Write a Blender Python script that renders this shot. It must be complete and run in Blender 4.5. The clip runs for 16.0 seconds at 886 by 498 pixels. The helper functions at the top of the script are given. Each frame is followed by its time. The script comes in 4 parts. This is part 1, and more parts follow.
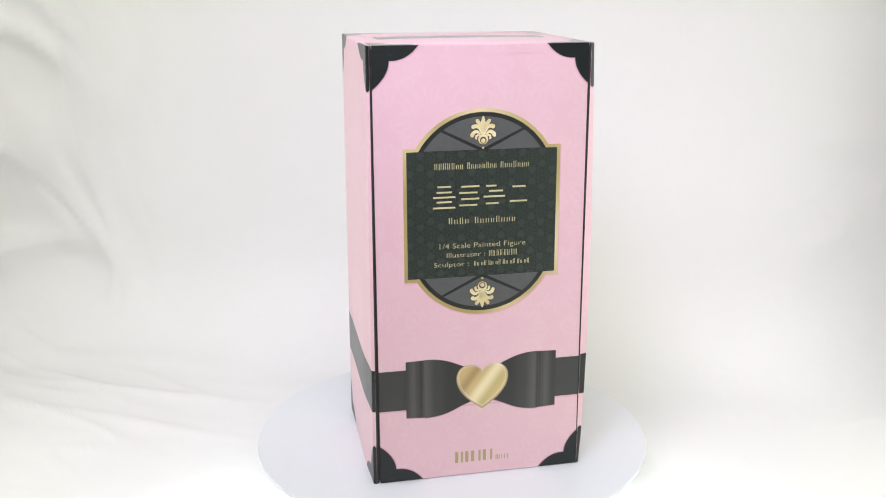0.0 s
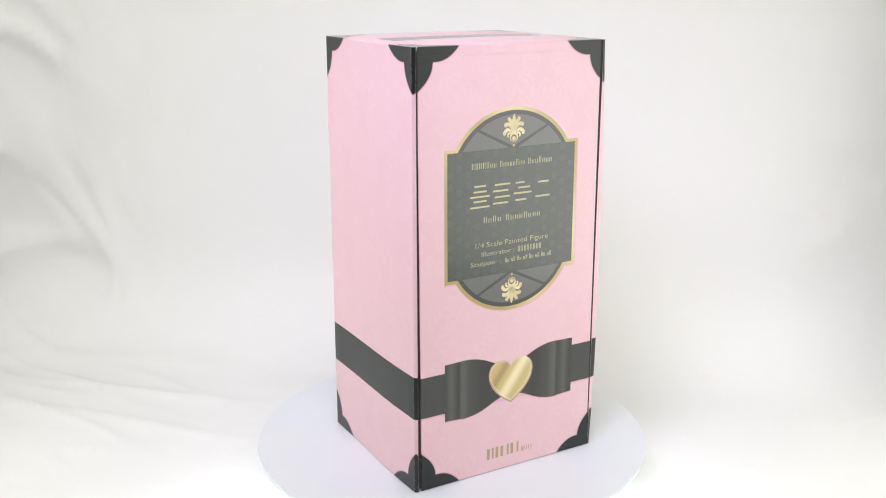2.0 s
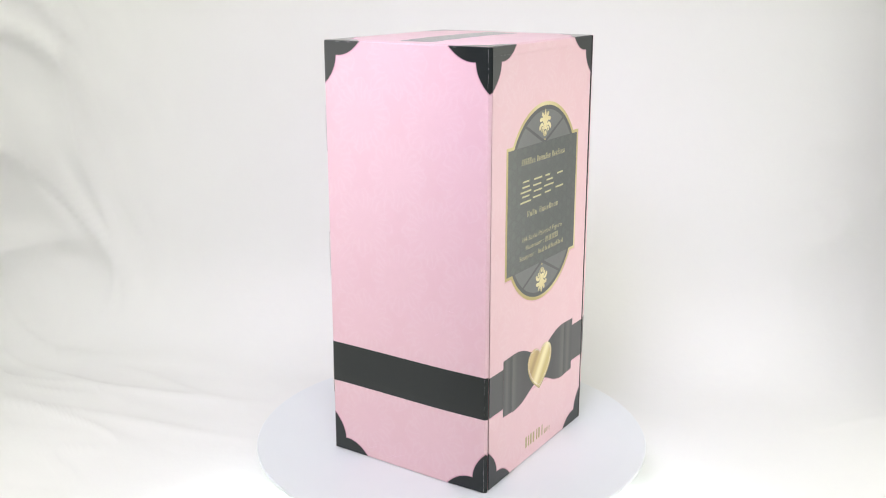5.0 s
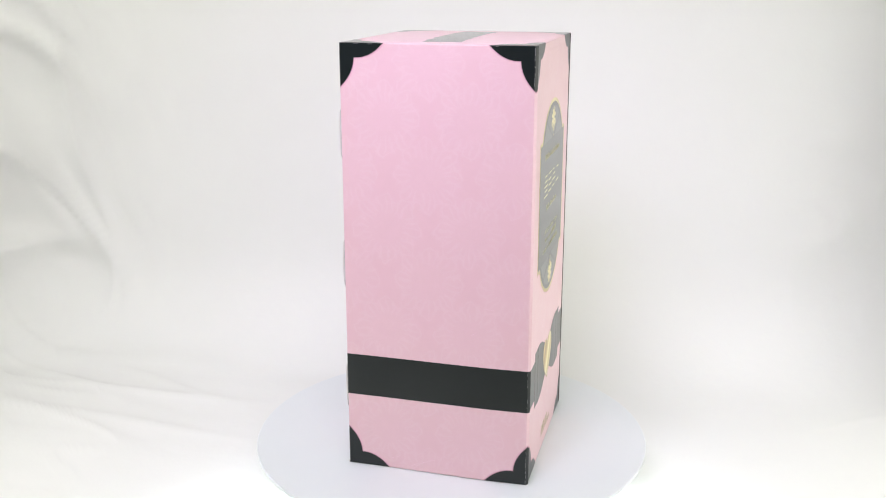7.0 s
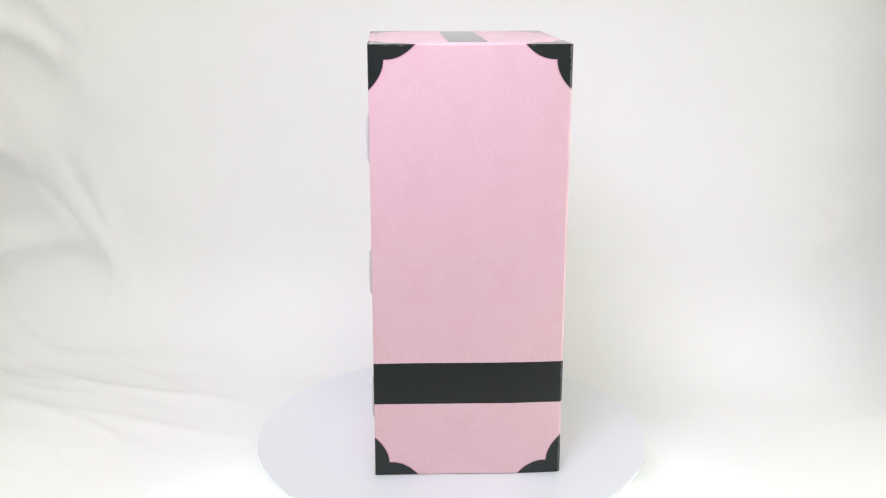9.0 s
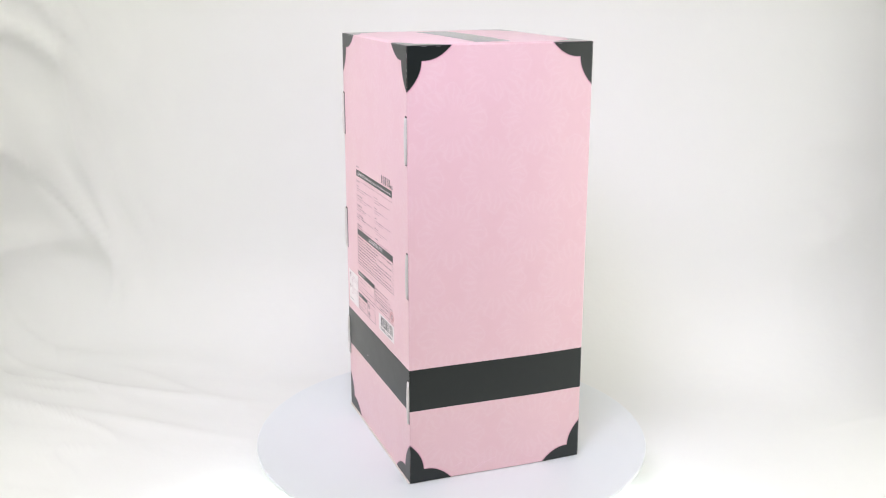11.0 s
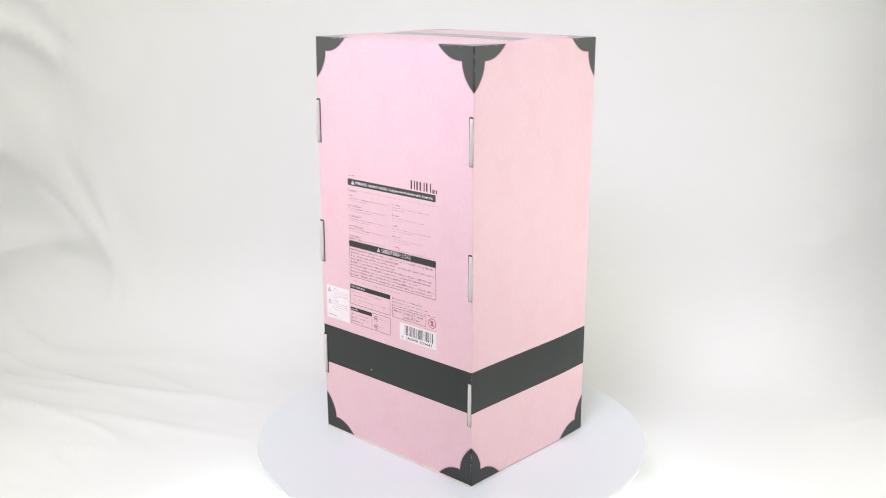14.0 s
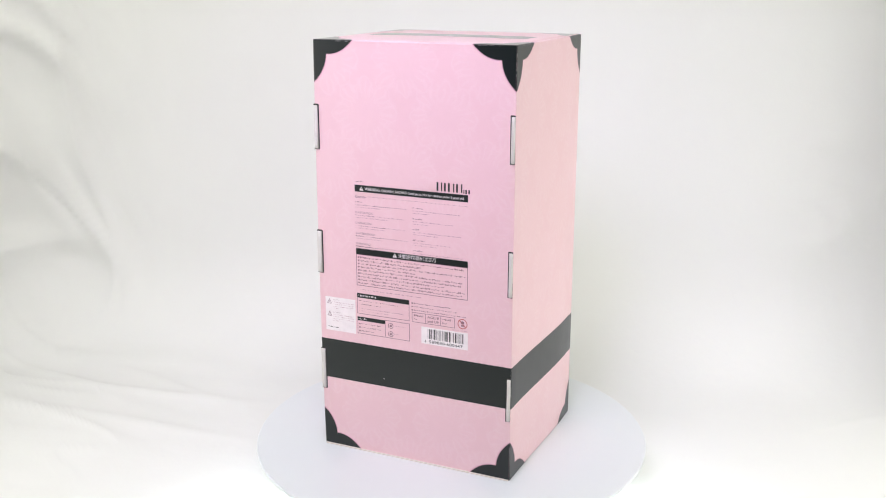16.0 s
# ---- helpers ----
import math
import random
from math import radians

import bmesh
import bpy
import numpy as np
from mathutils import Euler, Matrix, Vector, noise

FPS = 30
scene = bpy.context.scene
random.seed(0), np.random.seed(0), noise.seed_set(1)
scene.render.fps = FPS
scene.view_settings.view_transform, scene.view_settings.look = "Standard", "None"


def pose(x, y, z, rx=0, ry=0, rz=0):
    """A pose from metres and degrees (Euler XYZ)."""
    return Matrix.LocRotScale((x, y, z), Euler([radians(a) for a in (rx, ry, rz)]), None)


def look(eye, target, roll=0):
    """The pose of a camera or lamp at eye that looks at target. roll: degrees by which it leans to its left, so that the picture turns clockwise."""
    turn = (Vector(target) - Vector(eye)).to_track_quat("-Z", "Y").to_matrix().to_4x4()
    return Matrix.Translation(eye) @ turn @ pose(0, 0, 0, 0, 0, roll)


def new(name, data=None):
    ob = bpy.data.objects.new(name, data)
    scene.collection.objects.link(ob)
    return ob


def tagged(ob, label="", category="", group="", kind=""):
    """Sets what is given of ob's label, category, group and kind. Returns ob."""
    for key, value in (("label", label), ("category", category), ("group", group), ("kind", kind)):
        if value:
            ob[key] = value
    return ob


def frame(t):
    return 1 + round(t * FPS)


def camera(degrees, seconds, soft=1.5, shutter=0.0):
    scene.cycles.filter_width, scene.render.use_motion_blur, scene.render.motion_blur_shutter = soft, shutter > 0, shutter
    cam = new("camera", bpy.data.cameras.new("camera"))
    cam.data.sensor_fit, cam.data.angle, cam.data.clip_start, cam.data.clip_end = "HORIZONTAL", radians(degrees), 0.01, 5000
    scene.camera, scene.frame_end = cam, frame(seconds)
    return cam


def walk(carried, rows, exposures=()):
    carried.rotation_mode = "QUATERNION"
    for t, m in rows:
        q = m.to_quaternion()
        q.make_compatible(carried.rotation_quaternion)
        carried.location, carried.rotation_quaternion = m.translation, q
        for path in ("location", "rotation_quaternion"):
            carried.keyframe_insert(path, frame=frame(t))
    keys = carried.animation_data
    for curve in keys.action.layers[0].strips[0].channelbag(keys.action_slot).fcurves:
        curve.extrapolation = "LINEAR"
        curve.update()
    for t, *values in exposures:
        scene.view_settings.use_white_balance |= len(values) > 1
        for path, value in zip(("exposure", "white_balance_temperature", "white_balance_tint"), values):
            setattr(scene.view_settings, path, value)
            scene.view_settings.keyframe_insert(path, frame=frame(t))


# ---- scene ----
W, D, H = 0.17765, 0.15674, 0.3602         # carton: width, depth, height
BOX_X, BOX_Y = 0.0046, -0.0088          # where it stands on the platter
TURN_0, TURN_RATE = 13.104, 8.9406       # degrees, degrees a second
FLOOR_Z = -0.050                        # cloth below the platter's top

# ---- camera ----
EYE = Vector((0.0, -0.8638, 0.4132))
AIM = EYE + Vector((-0.0085, 0.9642, -0.2651))
cam = camera(47.46, 16.0, soft=1.05)
walk(cam, [(0.0, look(EYE, AIM)), (16.0, look(EYE, AIM))])

# ---- light ----
scene.view_settings.exposure = 0.21


def softbox(name, eye, target, sx, sy, watts, colour, spread=180):
    data = bpy.data.lights.new(name, "AREA")
    data.shape, data.size, data.size_y, data.energy, data.color = "RECTANGLE", sx, sy, watts, colour
    data.spread = radians(spread)
    ob = new(name, data)
    ob.matrix_world = look(eye, target)
    return ob


softbox("softbox_lamp", (0.53, -0.15, 0.27), (-0.10, -0.19, 0.24), 0.60, 0.52, 1.34, (1.0, 1.0, 0.92), 170)
softbox("softbox_lamp", (-0.60, -0.10, 0.32), (0.0, -0.02, 0.22), 0.44, 0.54, 1.5, (1.0, 0.975, 0.95))
softbox("softbox_lamp", (-0.14, -0.46, 0.78), (-0.02, -0.06, 0.34), 0.26, 0.26, 0.56, (0.74, 0.66, 1.0), 70)
softbox("softbox_lamp", (0.32, -1.75, 0.75), (0.05, 0.0, 0.24), 1.20, 1.0, 4.8, (1.0, 0.99, 0.92))
softbox("ceiling_lamp", (-0.10, -0.75, 1.74), (0.0, 0.34, 0.32), 1.0, 0.7, 21.0, (1.0, 0.995, 0.915))
# two unseen lamps added under the front rim to brighten the cloth there
for side in (-1, 1):
    softbox("turntable_light", (0.112 * side, -0.104, -0.012), (0.215 * side, -0.13, -0.050), 0.05, 0.02, 0.32, (0.95, 0.98, 1.0))

world = bpy.data.worlds.new("room_air")
world.use_nodes = True
world.node_tree.nodes["Background"].inputs["Color"].default_value = (0.9, 0.95, 1.0, 1)
world.node_tree.nodes["Background"].inputs["Strength"].default_value = 0.02
scene.world = world


# ---- materials ----
class Nodes:
    def __init__(self, name):
        self.mat = bpy.data.materials.new(name)
        self.mat.use_nodes = True
        self.tree = self.mat.node_tree
        self.bsdf = self.tree.nodes["Principled BSDF"]

    def add(self, kind):
        return self.tree.nodes.new(kind)

    def link(self, a, b):
        self.tree.links.new(a, b)

    def plug(self, socket, value):
        if hasattr(value, "is_output"):
            self.link(value, socket)
        else:
            socket.default_value = value

    def math(self, op, a, b=0.0, c=0.0):
        n = self.add("ShaderNodeMath")
        n.operation = op
        for s, v in zip(n.inputs, (a, b, c)):
            self.plug(s, v)
        return n.outputs[0]

    def uv(self):
        n = self.add("ShaderNodeUVMap")
        n.uv_map = "face"
        return n.outputs[0]

    def noise(self, vector, scale, detail=3.0, rough=0.55):
        n = self.add("ShaderNodeTexNoise")
        self.link(vector, n.inputs["Vector"])
        n.inputs["Scale"].default_value, n.inputs["Detail"].default_value, n.inputs["Roughness"].default_value = scale, detail, rough
        return n.outputs["Fac"]

    def stretch(self, vector, x, y, z):
        n = self.add("ShaderNodeMapping")
        self.link(vector, n.inputs[0])
        n.inputs["Scale"].default_value = (x, y, z)
        return n.outputs[0]

    def ramp(self, fac, stops, smooth=False):
        n = self.add("ShaderNodeValToRGB")
        self.plug(n.inputs[0], fac)
        r = n.color_ramp
        r.interpolation = "EASE" if smooth else "LINEAR"
        while len(r.elements) < len(stops):
            r.elements.new(0.5)
        for e, (p, c) in zip(r.elements, stops):
            e.position, e.color = p, (*c, 1)
        return n.outputs[0]

    def mix(self, fac, a, b):
        n = self.add("ShaderNodeMix")
        n.data_type = "RGBA"
        self.plug(n.inputs[0], fac)
        for s, v in ((n.inputs[6], a), (n.inputs[7], b)):
            self.plug(s, v if hasattr(v, "is_output") else (*v, 1))
        return n.outputs[2]

    def bump(self, height, strength, distance):
        n = self.add("ShaderNodeBump")
        n.inputs["Strength"].default_value, n.inputs["Distance"].default_value = strength, distance
        self.link(height, n.inputs["Height"])
        self.link(n.outputs[0], self.bsdf.inputs["Normal"])

    def varnish(self, amount=0.5, rough=0.15):
        self.bsdf.inputs["Coat Weight"].default_value, self.bsdf.inputs["Coat Roughness"].default_value = amount, rough

    def done(self, colour=None, rough=0.4, metal=0.0, spec=0.6):
        if colour is not None:
            self.plug(self.bsdf.inputs["Base Color"], colour if hasattr(colour, "is_output") else (*colour, 1))
        self.plug(self.bsdf.inputs["Roughness"], rough)
        self.bsdf.inputs["Metallic"].default_value = metal
        self.bsdf.inputs["Specular IOR Level"].default_value = spec
        return self.mat


def damask(n, uv, cell, bold=1.0):
    """Tone-on-tone lace of six-petalled rosettes: 0 to 1, repeating every cell, in rows set off by half."""
    warp = n.add("ShaderNodeTexNoise")
    n.link(uv, warp.inputs["Vector"])
    warp.inputs["Scale"].default_value, warp.inputs["Detail"].default_value = 7.0 / cell, 1.0
    shift = n.add("ShaderNodeVectorMath")
    shift.operation = "MULTIPLY_ADD"
    n.link(warp.outputs["Color"], shift.inputs[0])
    shift.inputs[1].default_value = (cell * 0.07, cell * 0.07, 0)
    n.link(uv, shift.inputs[2])
    sep = n.add("ShaderNodeSeparateXYZ")
    n.link(shift.outputs[0], sep.inputs[0])
    out = None
    for off in (0.0, 0.5):
        x = n.math("SUBTRACT", n.math("FRACT", n.math("ADD", n.math("DIVIDE", sep.outputs[0], cell), off)), 0.5)
        y = n.math("SUBTRACT", n.math("FRACT", n.math("ADD", n.math("DIVIDE", sep.outputs[1], cell * 1.732), off)), 0.5)
        y = n.math("MULTIPLY", y, 1.732)
        r = n.math("SQRT", n.math("ADD", n.math("MULTIPLY", x, x), n.math("MULTIPLY", y, y)))
        a = n.math("ARCTAN2", y, x)
        c6 = n.math("COSINE", n.math("MULTIPLY", a, 6.0))
        c12 = n.math("COSINE", n.math("MULTIPLY", a, 12.0))
        for base, swing, wave, wide in ((0.40, 0.085, c6, 0.020), (0.29, -0.07, c6, 0.016), (0.19, 0.06, c6, 0.018), (0.09, -0.025, c6, 0.014), (0.335, 0.05, c12, 0.010)):
            d = n.math("ABSOLUTE", n.math("SUBTRACT", r, n.math("MULTIPLY_ADD", wave, swing, base)))
            v = n.math("LESS_THAN", d, wide * bold)
            out = v if out is None else n.math("MAXIMUM", out, v)
        vein = n.math("MULTIPLY", n.math("GREATER_THAN", c12, 0.93), n.math("MULTIPLY", n.math("GREATER_THAN", r, 0.12), n.math("LESS_THAN", r, 0.46)))
        out = n.math("MAXIMUM", out, vein)
    return out


def palmettes(n, uv, wide, tall):
    """Tone-on-tone palmettes in staggered rows, 0 to 1, with bare ground between them."""
    warp = n.add("ShaderNodeTexNoise")
    n.link(uv, warp.inputs["Vector"])
    warp.inputs["Scale"].default_value, warp.inputs["Detail"].default_value = 75.0, 3.0
    shift = n.add("ShaderNodeVectorMath")
    shift.operation = "MULTIPLY_ADD"
    n.link(warp.outputs["Color"], shift.inputs[0])
    shift.inputs[1].default_value = (0.013, 0.013, 0)
    n.link(uv, shift.inputs[2])
    sep = n.add("ShaderNodeSeparateXYZ")
    n.link(shift.outputs[0], sep.inputs[0])

    def soft(v):
        m = n.add("ShaderNodeMath")
        m.operation, m.use_clamp = "MULTIPLY", True
        n.plug(m.inputs[0], v)
        m.inputs[1].default_value = 1.0
        return m.outputs[0]

    def line(d, half, edge):
        return soft(n.math("MULTIPLY", n.math("SUBTRACT", half, n.math("ABSOLUTE", d)), 1.0 / edge))

    out = None
    for off in (0.0, 0.5):
        x = n.math("SUBTRACT", n.math("FRACT", n.math("ADD", n.math("DIVIDE", sep.outputs[0], wide), off)), 0.5)
        y = n.math("MULTIPLY", n.math("SUBTRACT", n.math("FRACT", n.math("ADD", n.math("DIVIDE", sep.outputs[1], tall), off)), 0.5), tall / wide)
        r = n.math("SQRT", n.math("ADD", n.math("MULTIPLY", x, x), n.math("MULTIPLY", y, y)))
        a = n.math("ARCTAN2", y, x)
        c8 = n.math("COSINE", n.math("MULTIPLY", a, 8.0))
        rim = line(n.math("SUBTRACT", r, n.math("MULTIPLY_ADD", c8, 0.045, 0.375)), 0.022, 0.02)
        inner = line(n.math("SUBTRACT", r, n.math("MULTIPLY_ADD", c8, -0.05, 0.25)), 0.020, 0.02)
        heart = line(n.math("SUBTRACT", r, n.math("MULTIPLY_ADD", c8, 0.03, 0.12)), 0.016, 0.02)
        rays = n.math("MULTIPLY", soft(n.math("MULTIPLY", n.math("SUBTRACT", n.math("COSINE", n.math("MULTIPLY", a, 24.0)), 0.1), 1.6)), line(n.math("SUBTRACT", r, 0.29), 0.13, 0.06))
        fill = n.math("MULTIPLY", line(r, 0.44, 0.12), 0.35)
        for v in (rim, inner, heart, rays, fill):
            out = v if out is None else n.math("MAXIMUM", out, v)
    return out


def paper(name, base, tone=0.19, rough=0.36):
    n = Nodes(name)
    uv = n.uv()
    pat = n.math("MULTIPLY", palmettes(n, uv, 0.070, 0.088), n.math("MULTIPLY_ADD", n.noise(uv, 30.0, 2.0), 0.9, 0.35))
    light = tuple(min(1.0, c + tone * (1 - c)) for c in base)
    col = n.mix(n.math("MULTIPLY", pat, 0.50), base, light)
    dark = tuple(c * 0.93 for c in base)
    col = n.mix(n.math("MULTIPLY", n.noise(uv, 140.0), 0.5), col, dark)
    flutes = n.noise(n.stretch(uv, 12.0, 260.0, 1.0), 1.0, 1.0)
    n.bump(flutes, 0.10, 0.00010)
    r = n.math("ADD", rough - 0.05, n.math("MULTIPLY", n.noise(uv, 60.0), 0.10))
    return n.done(col, r)


def ink(name, base, rough=0.34, grain=0.12, spec=0.5):
    n = Nodes(name)
    uv = n.uv()
    col = n.mix(n.noise(uv, 160.0), tuple(c * (1 - grain) for c in base), tuple(min(1, c * (1 + grain)) for c in base))
    r = n.math("ADD", rough - 0.04, n.math("MULTIPLY", n.noise(uv, 70.0), 0.08))
    if spec > 0.6:
        n.varnish(0.2 if spec < 0.8 else 0.4)
    return n.done(col, r, spec=spec)


PINK = (0.775, 0.520, 0.556)
pink_paper = paper("pink_damask_paper", PINK)
black_ink = ink("black_satin_ink", (0.008, 0.012, 0.012), rough=0.30, spec=0.52)
top_ink = ink("black_glossy_ink", (0.012, 0.014, 0.014), rough=0.11, spec=0.6)
halo_out = ink("printed_soft_edge_light", (0.70, 0.42, 0.49))
halo_in = ink("printed_soft_edge_dark", (0.46, 0.26, 0.30))
grey_ink = ink("charcoal_ink", (0.100, 0.106, 0.103), rough=0.30, spec=0.9)
ring_ink = ink("dark_ring_ink", (0.019, 0.022, 0.021), rough=0.30, spec=0.9)
gold_dull = ink("dull_gold_ink", (0.42, 0.345, 0.17), rough=0.34)
gold_text = ink("pale_gold_ink", (0.54, 0.50, 0.27), rough=0.34)
white_ink = ink("white_ink", (0.80, 0.74, 0.76))
scuff_ink = ink("pale_scuffed_ink", (0.84, 0.60, 0.67), rough=0.5)
small_print = ink("small_print_ink", (0.25, 0.145, 0.172))
faint_print = ink("faint_small_print_ink", (0.46, 0.28, 0.33))
sticker_paper = ink("white_sticker_paper", (0.82, 0.76, 0.76), rough=0.45)
wear_ink = ink("rubbed_grey_ink", (0.20, 0.20, 0.20), rough=0.55)
red_ink = ink("dull_red_ink", (0.50, 0.13, 0.13))
raw_board = ink("raw_white_board", (0.68, 0.63, 0.58), rough=0.75)


def plaque_ink():
    n = Nodes("patterned_dark_ink")
    uv = n.uv()
    pat = damask(n, uv, 0.0165, 1.9)
    col = n.mix(n.math("MULTIPLY", pat, 0.9), (0.040, 0.053, 0.044), (0.018, 0.026, 0.021))
    n.varnish(0.45)
    return n.done(col, 0.30, spec=0.9)


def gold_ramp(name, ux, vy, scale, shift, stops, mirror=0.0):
    """Printed gold with a diagonal sheen put into its colour by the stops."""
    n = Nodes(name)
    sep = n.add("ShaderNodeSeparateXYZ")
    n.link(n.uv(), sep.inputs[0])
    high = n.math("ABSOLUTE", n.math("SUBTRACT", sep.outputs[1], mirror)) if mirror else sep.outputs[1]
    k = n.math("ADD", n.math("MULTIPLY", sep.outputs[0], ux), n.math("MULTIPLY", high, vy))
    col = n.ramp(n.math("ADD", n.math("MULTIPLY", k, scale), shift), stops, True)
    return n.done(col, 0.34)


def ribbon_ramp(name, stops):
    """Printed satin folds: shades across the bow, by the distance from its middle."""
    n = Nodes(name)
    uv = n.uv()
    sep = n.add("ShaderNodeSeparateXYZ")
    n.link(uv, sep.inputs[0])
    k = n.math("MULTIPLY", n.math("ABSOLUTE", sep.outputs[0]), 1 / 0.068)
    col = n.ramp(k, stops, True)
    col = n.mix(n.math("MULTIPLY", n.noise(n.stretch(uv, 400.0, 20.0, 1.0), 1.0), 0.25), col, (0.02, 0.02, 0.02))
    n.varnish(0.35)
    return n.done(col, 0.33)


panel_ink = plaque_ink()
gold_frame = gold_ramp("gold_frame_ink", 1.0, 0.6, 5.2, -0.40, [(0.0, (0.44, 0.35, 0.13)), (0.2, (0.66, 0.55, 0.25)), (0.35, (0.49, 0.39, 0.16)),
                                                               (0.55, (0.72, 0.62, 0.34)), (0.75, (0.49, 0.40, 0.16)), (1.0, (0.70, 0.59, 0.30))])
# the heart's sheen is drawn in the artwork
heart_gold = gold_ramp("heart_gold_ink", 1.0, -0.75, 20.0, 1.68, [(0.0, (0.58, 0.44, 0.19)), (0.20, (0.40, 0.27, 0.11)), (0.34, (0.58, 0.45, 0.19)),
                                                                 (0.52, (0.84, 0.75, 0.46)), (0.74, (0.56, 0.45, 0.18)), (1.0, (0.68, 0.56, 0.26))])
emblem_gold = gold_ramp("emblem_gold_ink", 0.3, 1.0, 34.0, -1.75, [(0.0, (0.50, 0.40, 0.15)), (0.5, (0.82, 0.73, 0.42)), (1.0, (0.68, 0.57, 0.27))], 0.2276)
bow_ink = ribbon_ramp("printed_bow_ink", [(0.0, (0.012, 0.013, 0.013)), (0.36, (0.014, 0.015, 0.015)), (0.55, (0.034, 0.035, 0.033)), (0.69, (0.085, 0.085, 0.076)),
                                          (0.735, (0.018, 0.019, 0.018)), (0.79, (0.050, 0.050, 0.046)), (0.83, (0.078, 0.078, 0.070)), (0.93, (0.026, 0.027, 0.026))])
strap_ink = ribbon_ramp("printed_strap_ink", [(0.0, (0.03, 0.03, 0.03)), (0.90, (0.022, 0.024, 0.023)), (1.0, (0.036, 0.038, 0.036))])


def cloth_material():
    n = Nodes("white_cotton_cloth")
    co = n.add("ShaderNodeTexCoord").outputs["Object"]
    col = n.mix(n.noise(co, 6.0), (0.718, 0.727, 0.711), (0.752, 0.761, 0.745))
    h = n.math("ADD", n.math("MULTIPLY", n.noise(co, 34.0, 4.0), 2.0), n.math("MULTIPLY", n.noise(co, 260.0, 2.0), 0.15))
    n.bump(h, 0.22, 0.0012)
    n.bsdf.inputs["Sheen Weight"].default_value = 0.15
    return n.done(col, 0.95, spec=0.15)


def plain(name, base, rough, metal=0.0, grain=40.0, amount=0.06):
    n = Nodes(name)
    co = n.add("ShaderNodeTexCoord").outputs["Object"]
    col = n.mix(n.noise(co, grain), tuple(c * (1 - amount) for c in base), tuple(min(1, c * (1 + amount)) for c in base))
    n.bump(n.noise(co, grain * 20), 0.08, 0.0004)
    return n.done(col, rough, metal)


cloth = cloth_material()
platter_white = plain("white_satin_acrylic", (0.66, 0.70, 0.715), 0.30, grain=14.0, amount=0.02)
base_white = plain("white_plastic", (0.72, 0.72, 0.72), 0.45)
wall_paint = plain("grey_room_paint", (0.10, 0.10, 0.10), 0.9, grain=3.0)
floor_wood = plain("brown_floor_wood", (0.16, 0.10, 0.06), 0.5, grain=9.0, amount=0.3)
# dark colour that stands for the shade inside gaps and slots
slot_shade = plain("painted_slot_shade", (0.03, 0.028, 0.028), 0.8)
tab_paper = plain("pale_grey_board_tab", (0.62, 0.60, 0.57), 0.33, grain=120.0)


# ---- mesh helpers ----
def part(name, bm, material, parent=None, label=""):
    bmesh.ops.recalc_face_normals(bm, faces=bm.faces) if name not in FLAT else None
    me = bpy.data.meshes.new(name)
    bm.to_mesh(me)
    bm.free()
    for m in material if isinstance(material, (list, tuple)) else [material]:
        me.materials.append(m)
    ob = new(name, me)
    ob.parent = parent
    return tagged(ob, label)


FLAT = set()


def smooth(ob):
    for p in ob.data.polygons:
        p.use_smooth = True
    return ob


def board(x0, x1, y0, y1, z0, z1, bevel, segs=2):
    bm = bmesh.new()
    m = Matrix.Translation(((x0 + x1) / 2, (y0 + y1) / 2, (z0 + z1) / 2)) @ Matrix.Diagonal((x1 - x0, y1 - y0, z1 - z0, 1))
    bmesh.ops.create_cube(bm, size=1.0, matrix=m)
    if bevel:
        bmesh.ops.bevel(bm, geom=list(bm.edges), offset=bevel, segments=segs, affect="EDGES", profile=0.5)
    return bm


# The five printed faces: origin, the way to the viewer's right, the way up, outwards.
FACES = {
    "front": (Vector((0, -D / 2, 0)), Vector((1, 0, 0)), Vector((0, 0, 1)), Vector((0, -1, 0))),
    "left": (Vector((-W / 2, 0, 0)), Vector((0, -1, 0)), Vector((0, 0, 1)), Vector((-1, 0, 0))),
    "back": (Vector((0, D / 2, 0)), Vector((-1, 0, 0)), Vector((0, 0, 1)), Vector((0, 1, 0))),
    "right": (Vector((W / 2, 0, 0)), Vector((0, 1, 0)), Vector((0, 0, 1)), Vector((1, 0, 0))),
}
MM = 0.001


def on_face(face, u, v, lift):
    o, right, up, out = FACES[face]
    if face == "front":
        u += (360 - v) * 0.0045     # the flap hangs slightly askew
    elif face == "left":
        lift += bow_out(-u * MM)    # this wall swells
    elif face == "back":
        v += 1.0
    return o + right * (u * MM) + up * (v * MM) + out * (lift * MM)


def uv_from(bm, face):
    """UVs in metres on the face."""
    o, right, up, out = FACES[face]
    lay = bm.loops.layers.uv.verify()
    for f in bm.faces:
        for l in f.loops:
            d = l.vert.co - o
            l[lay].uv = (d.dot(right), d.dot(up))


def named_uv(ob):
    if ob.data.uv_layers:
        ob.data.uv_layers[0].name = "face"
    return ob


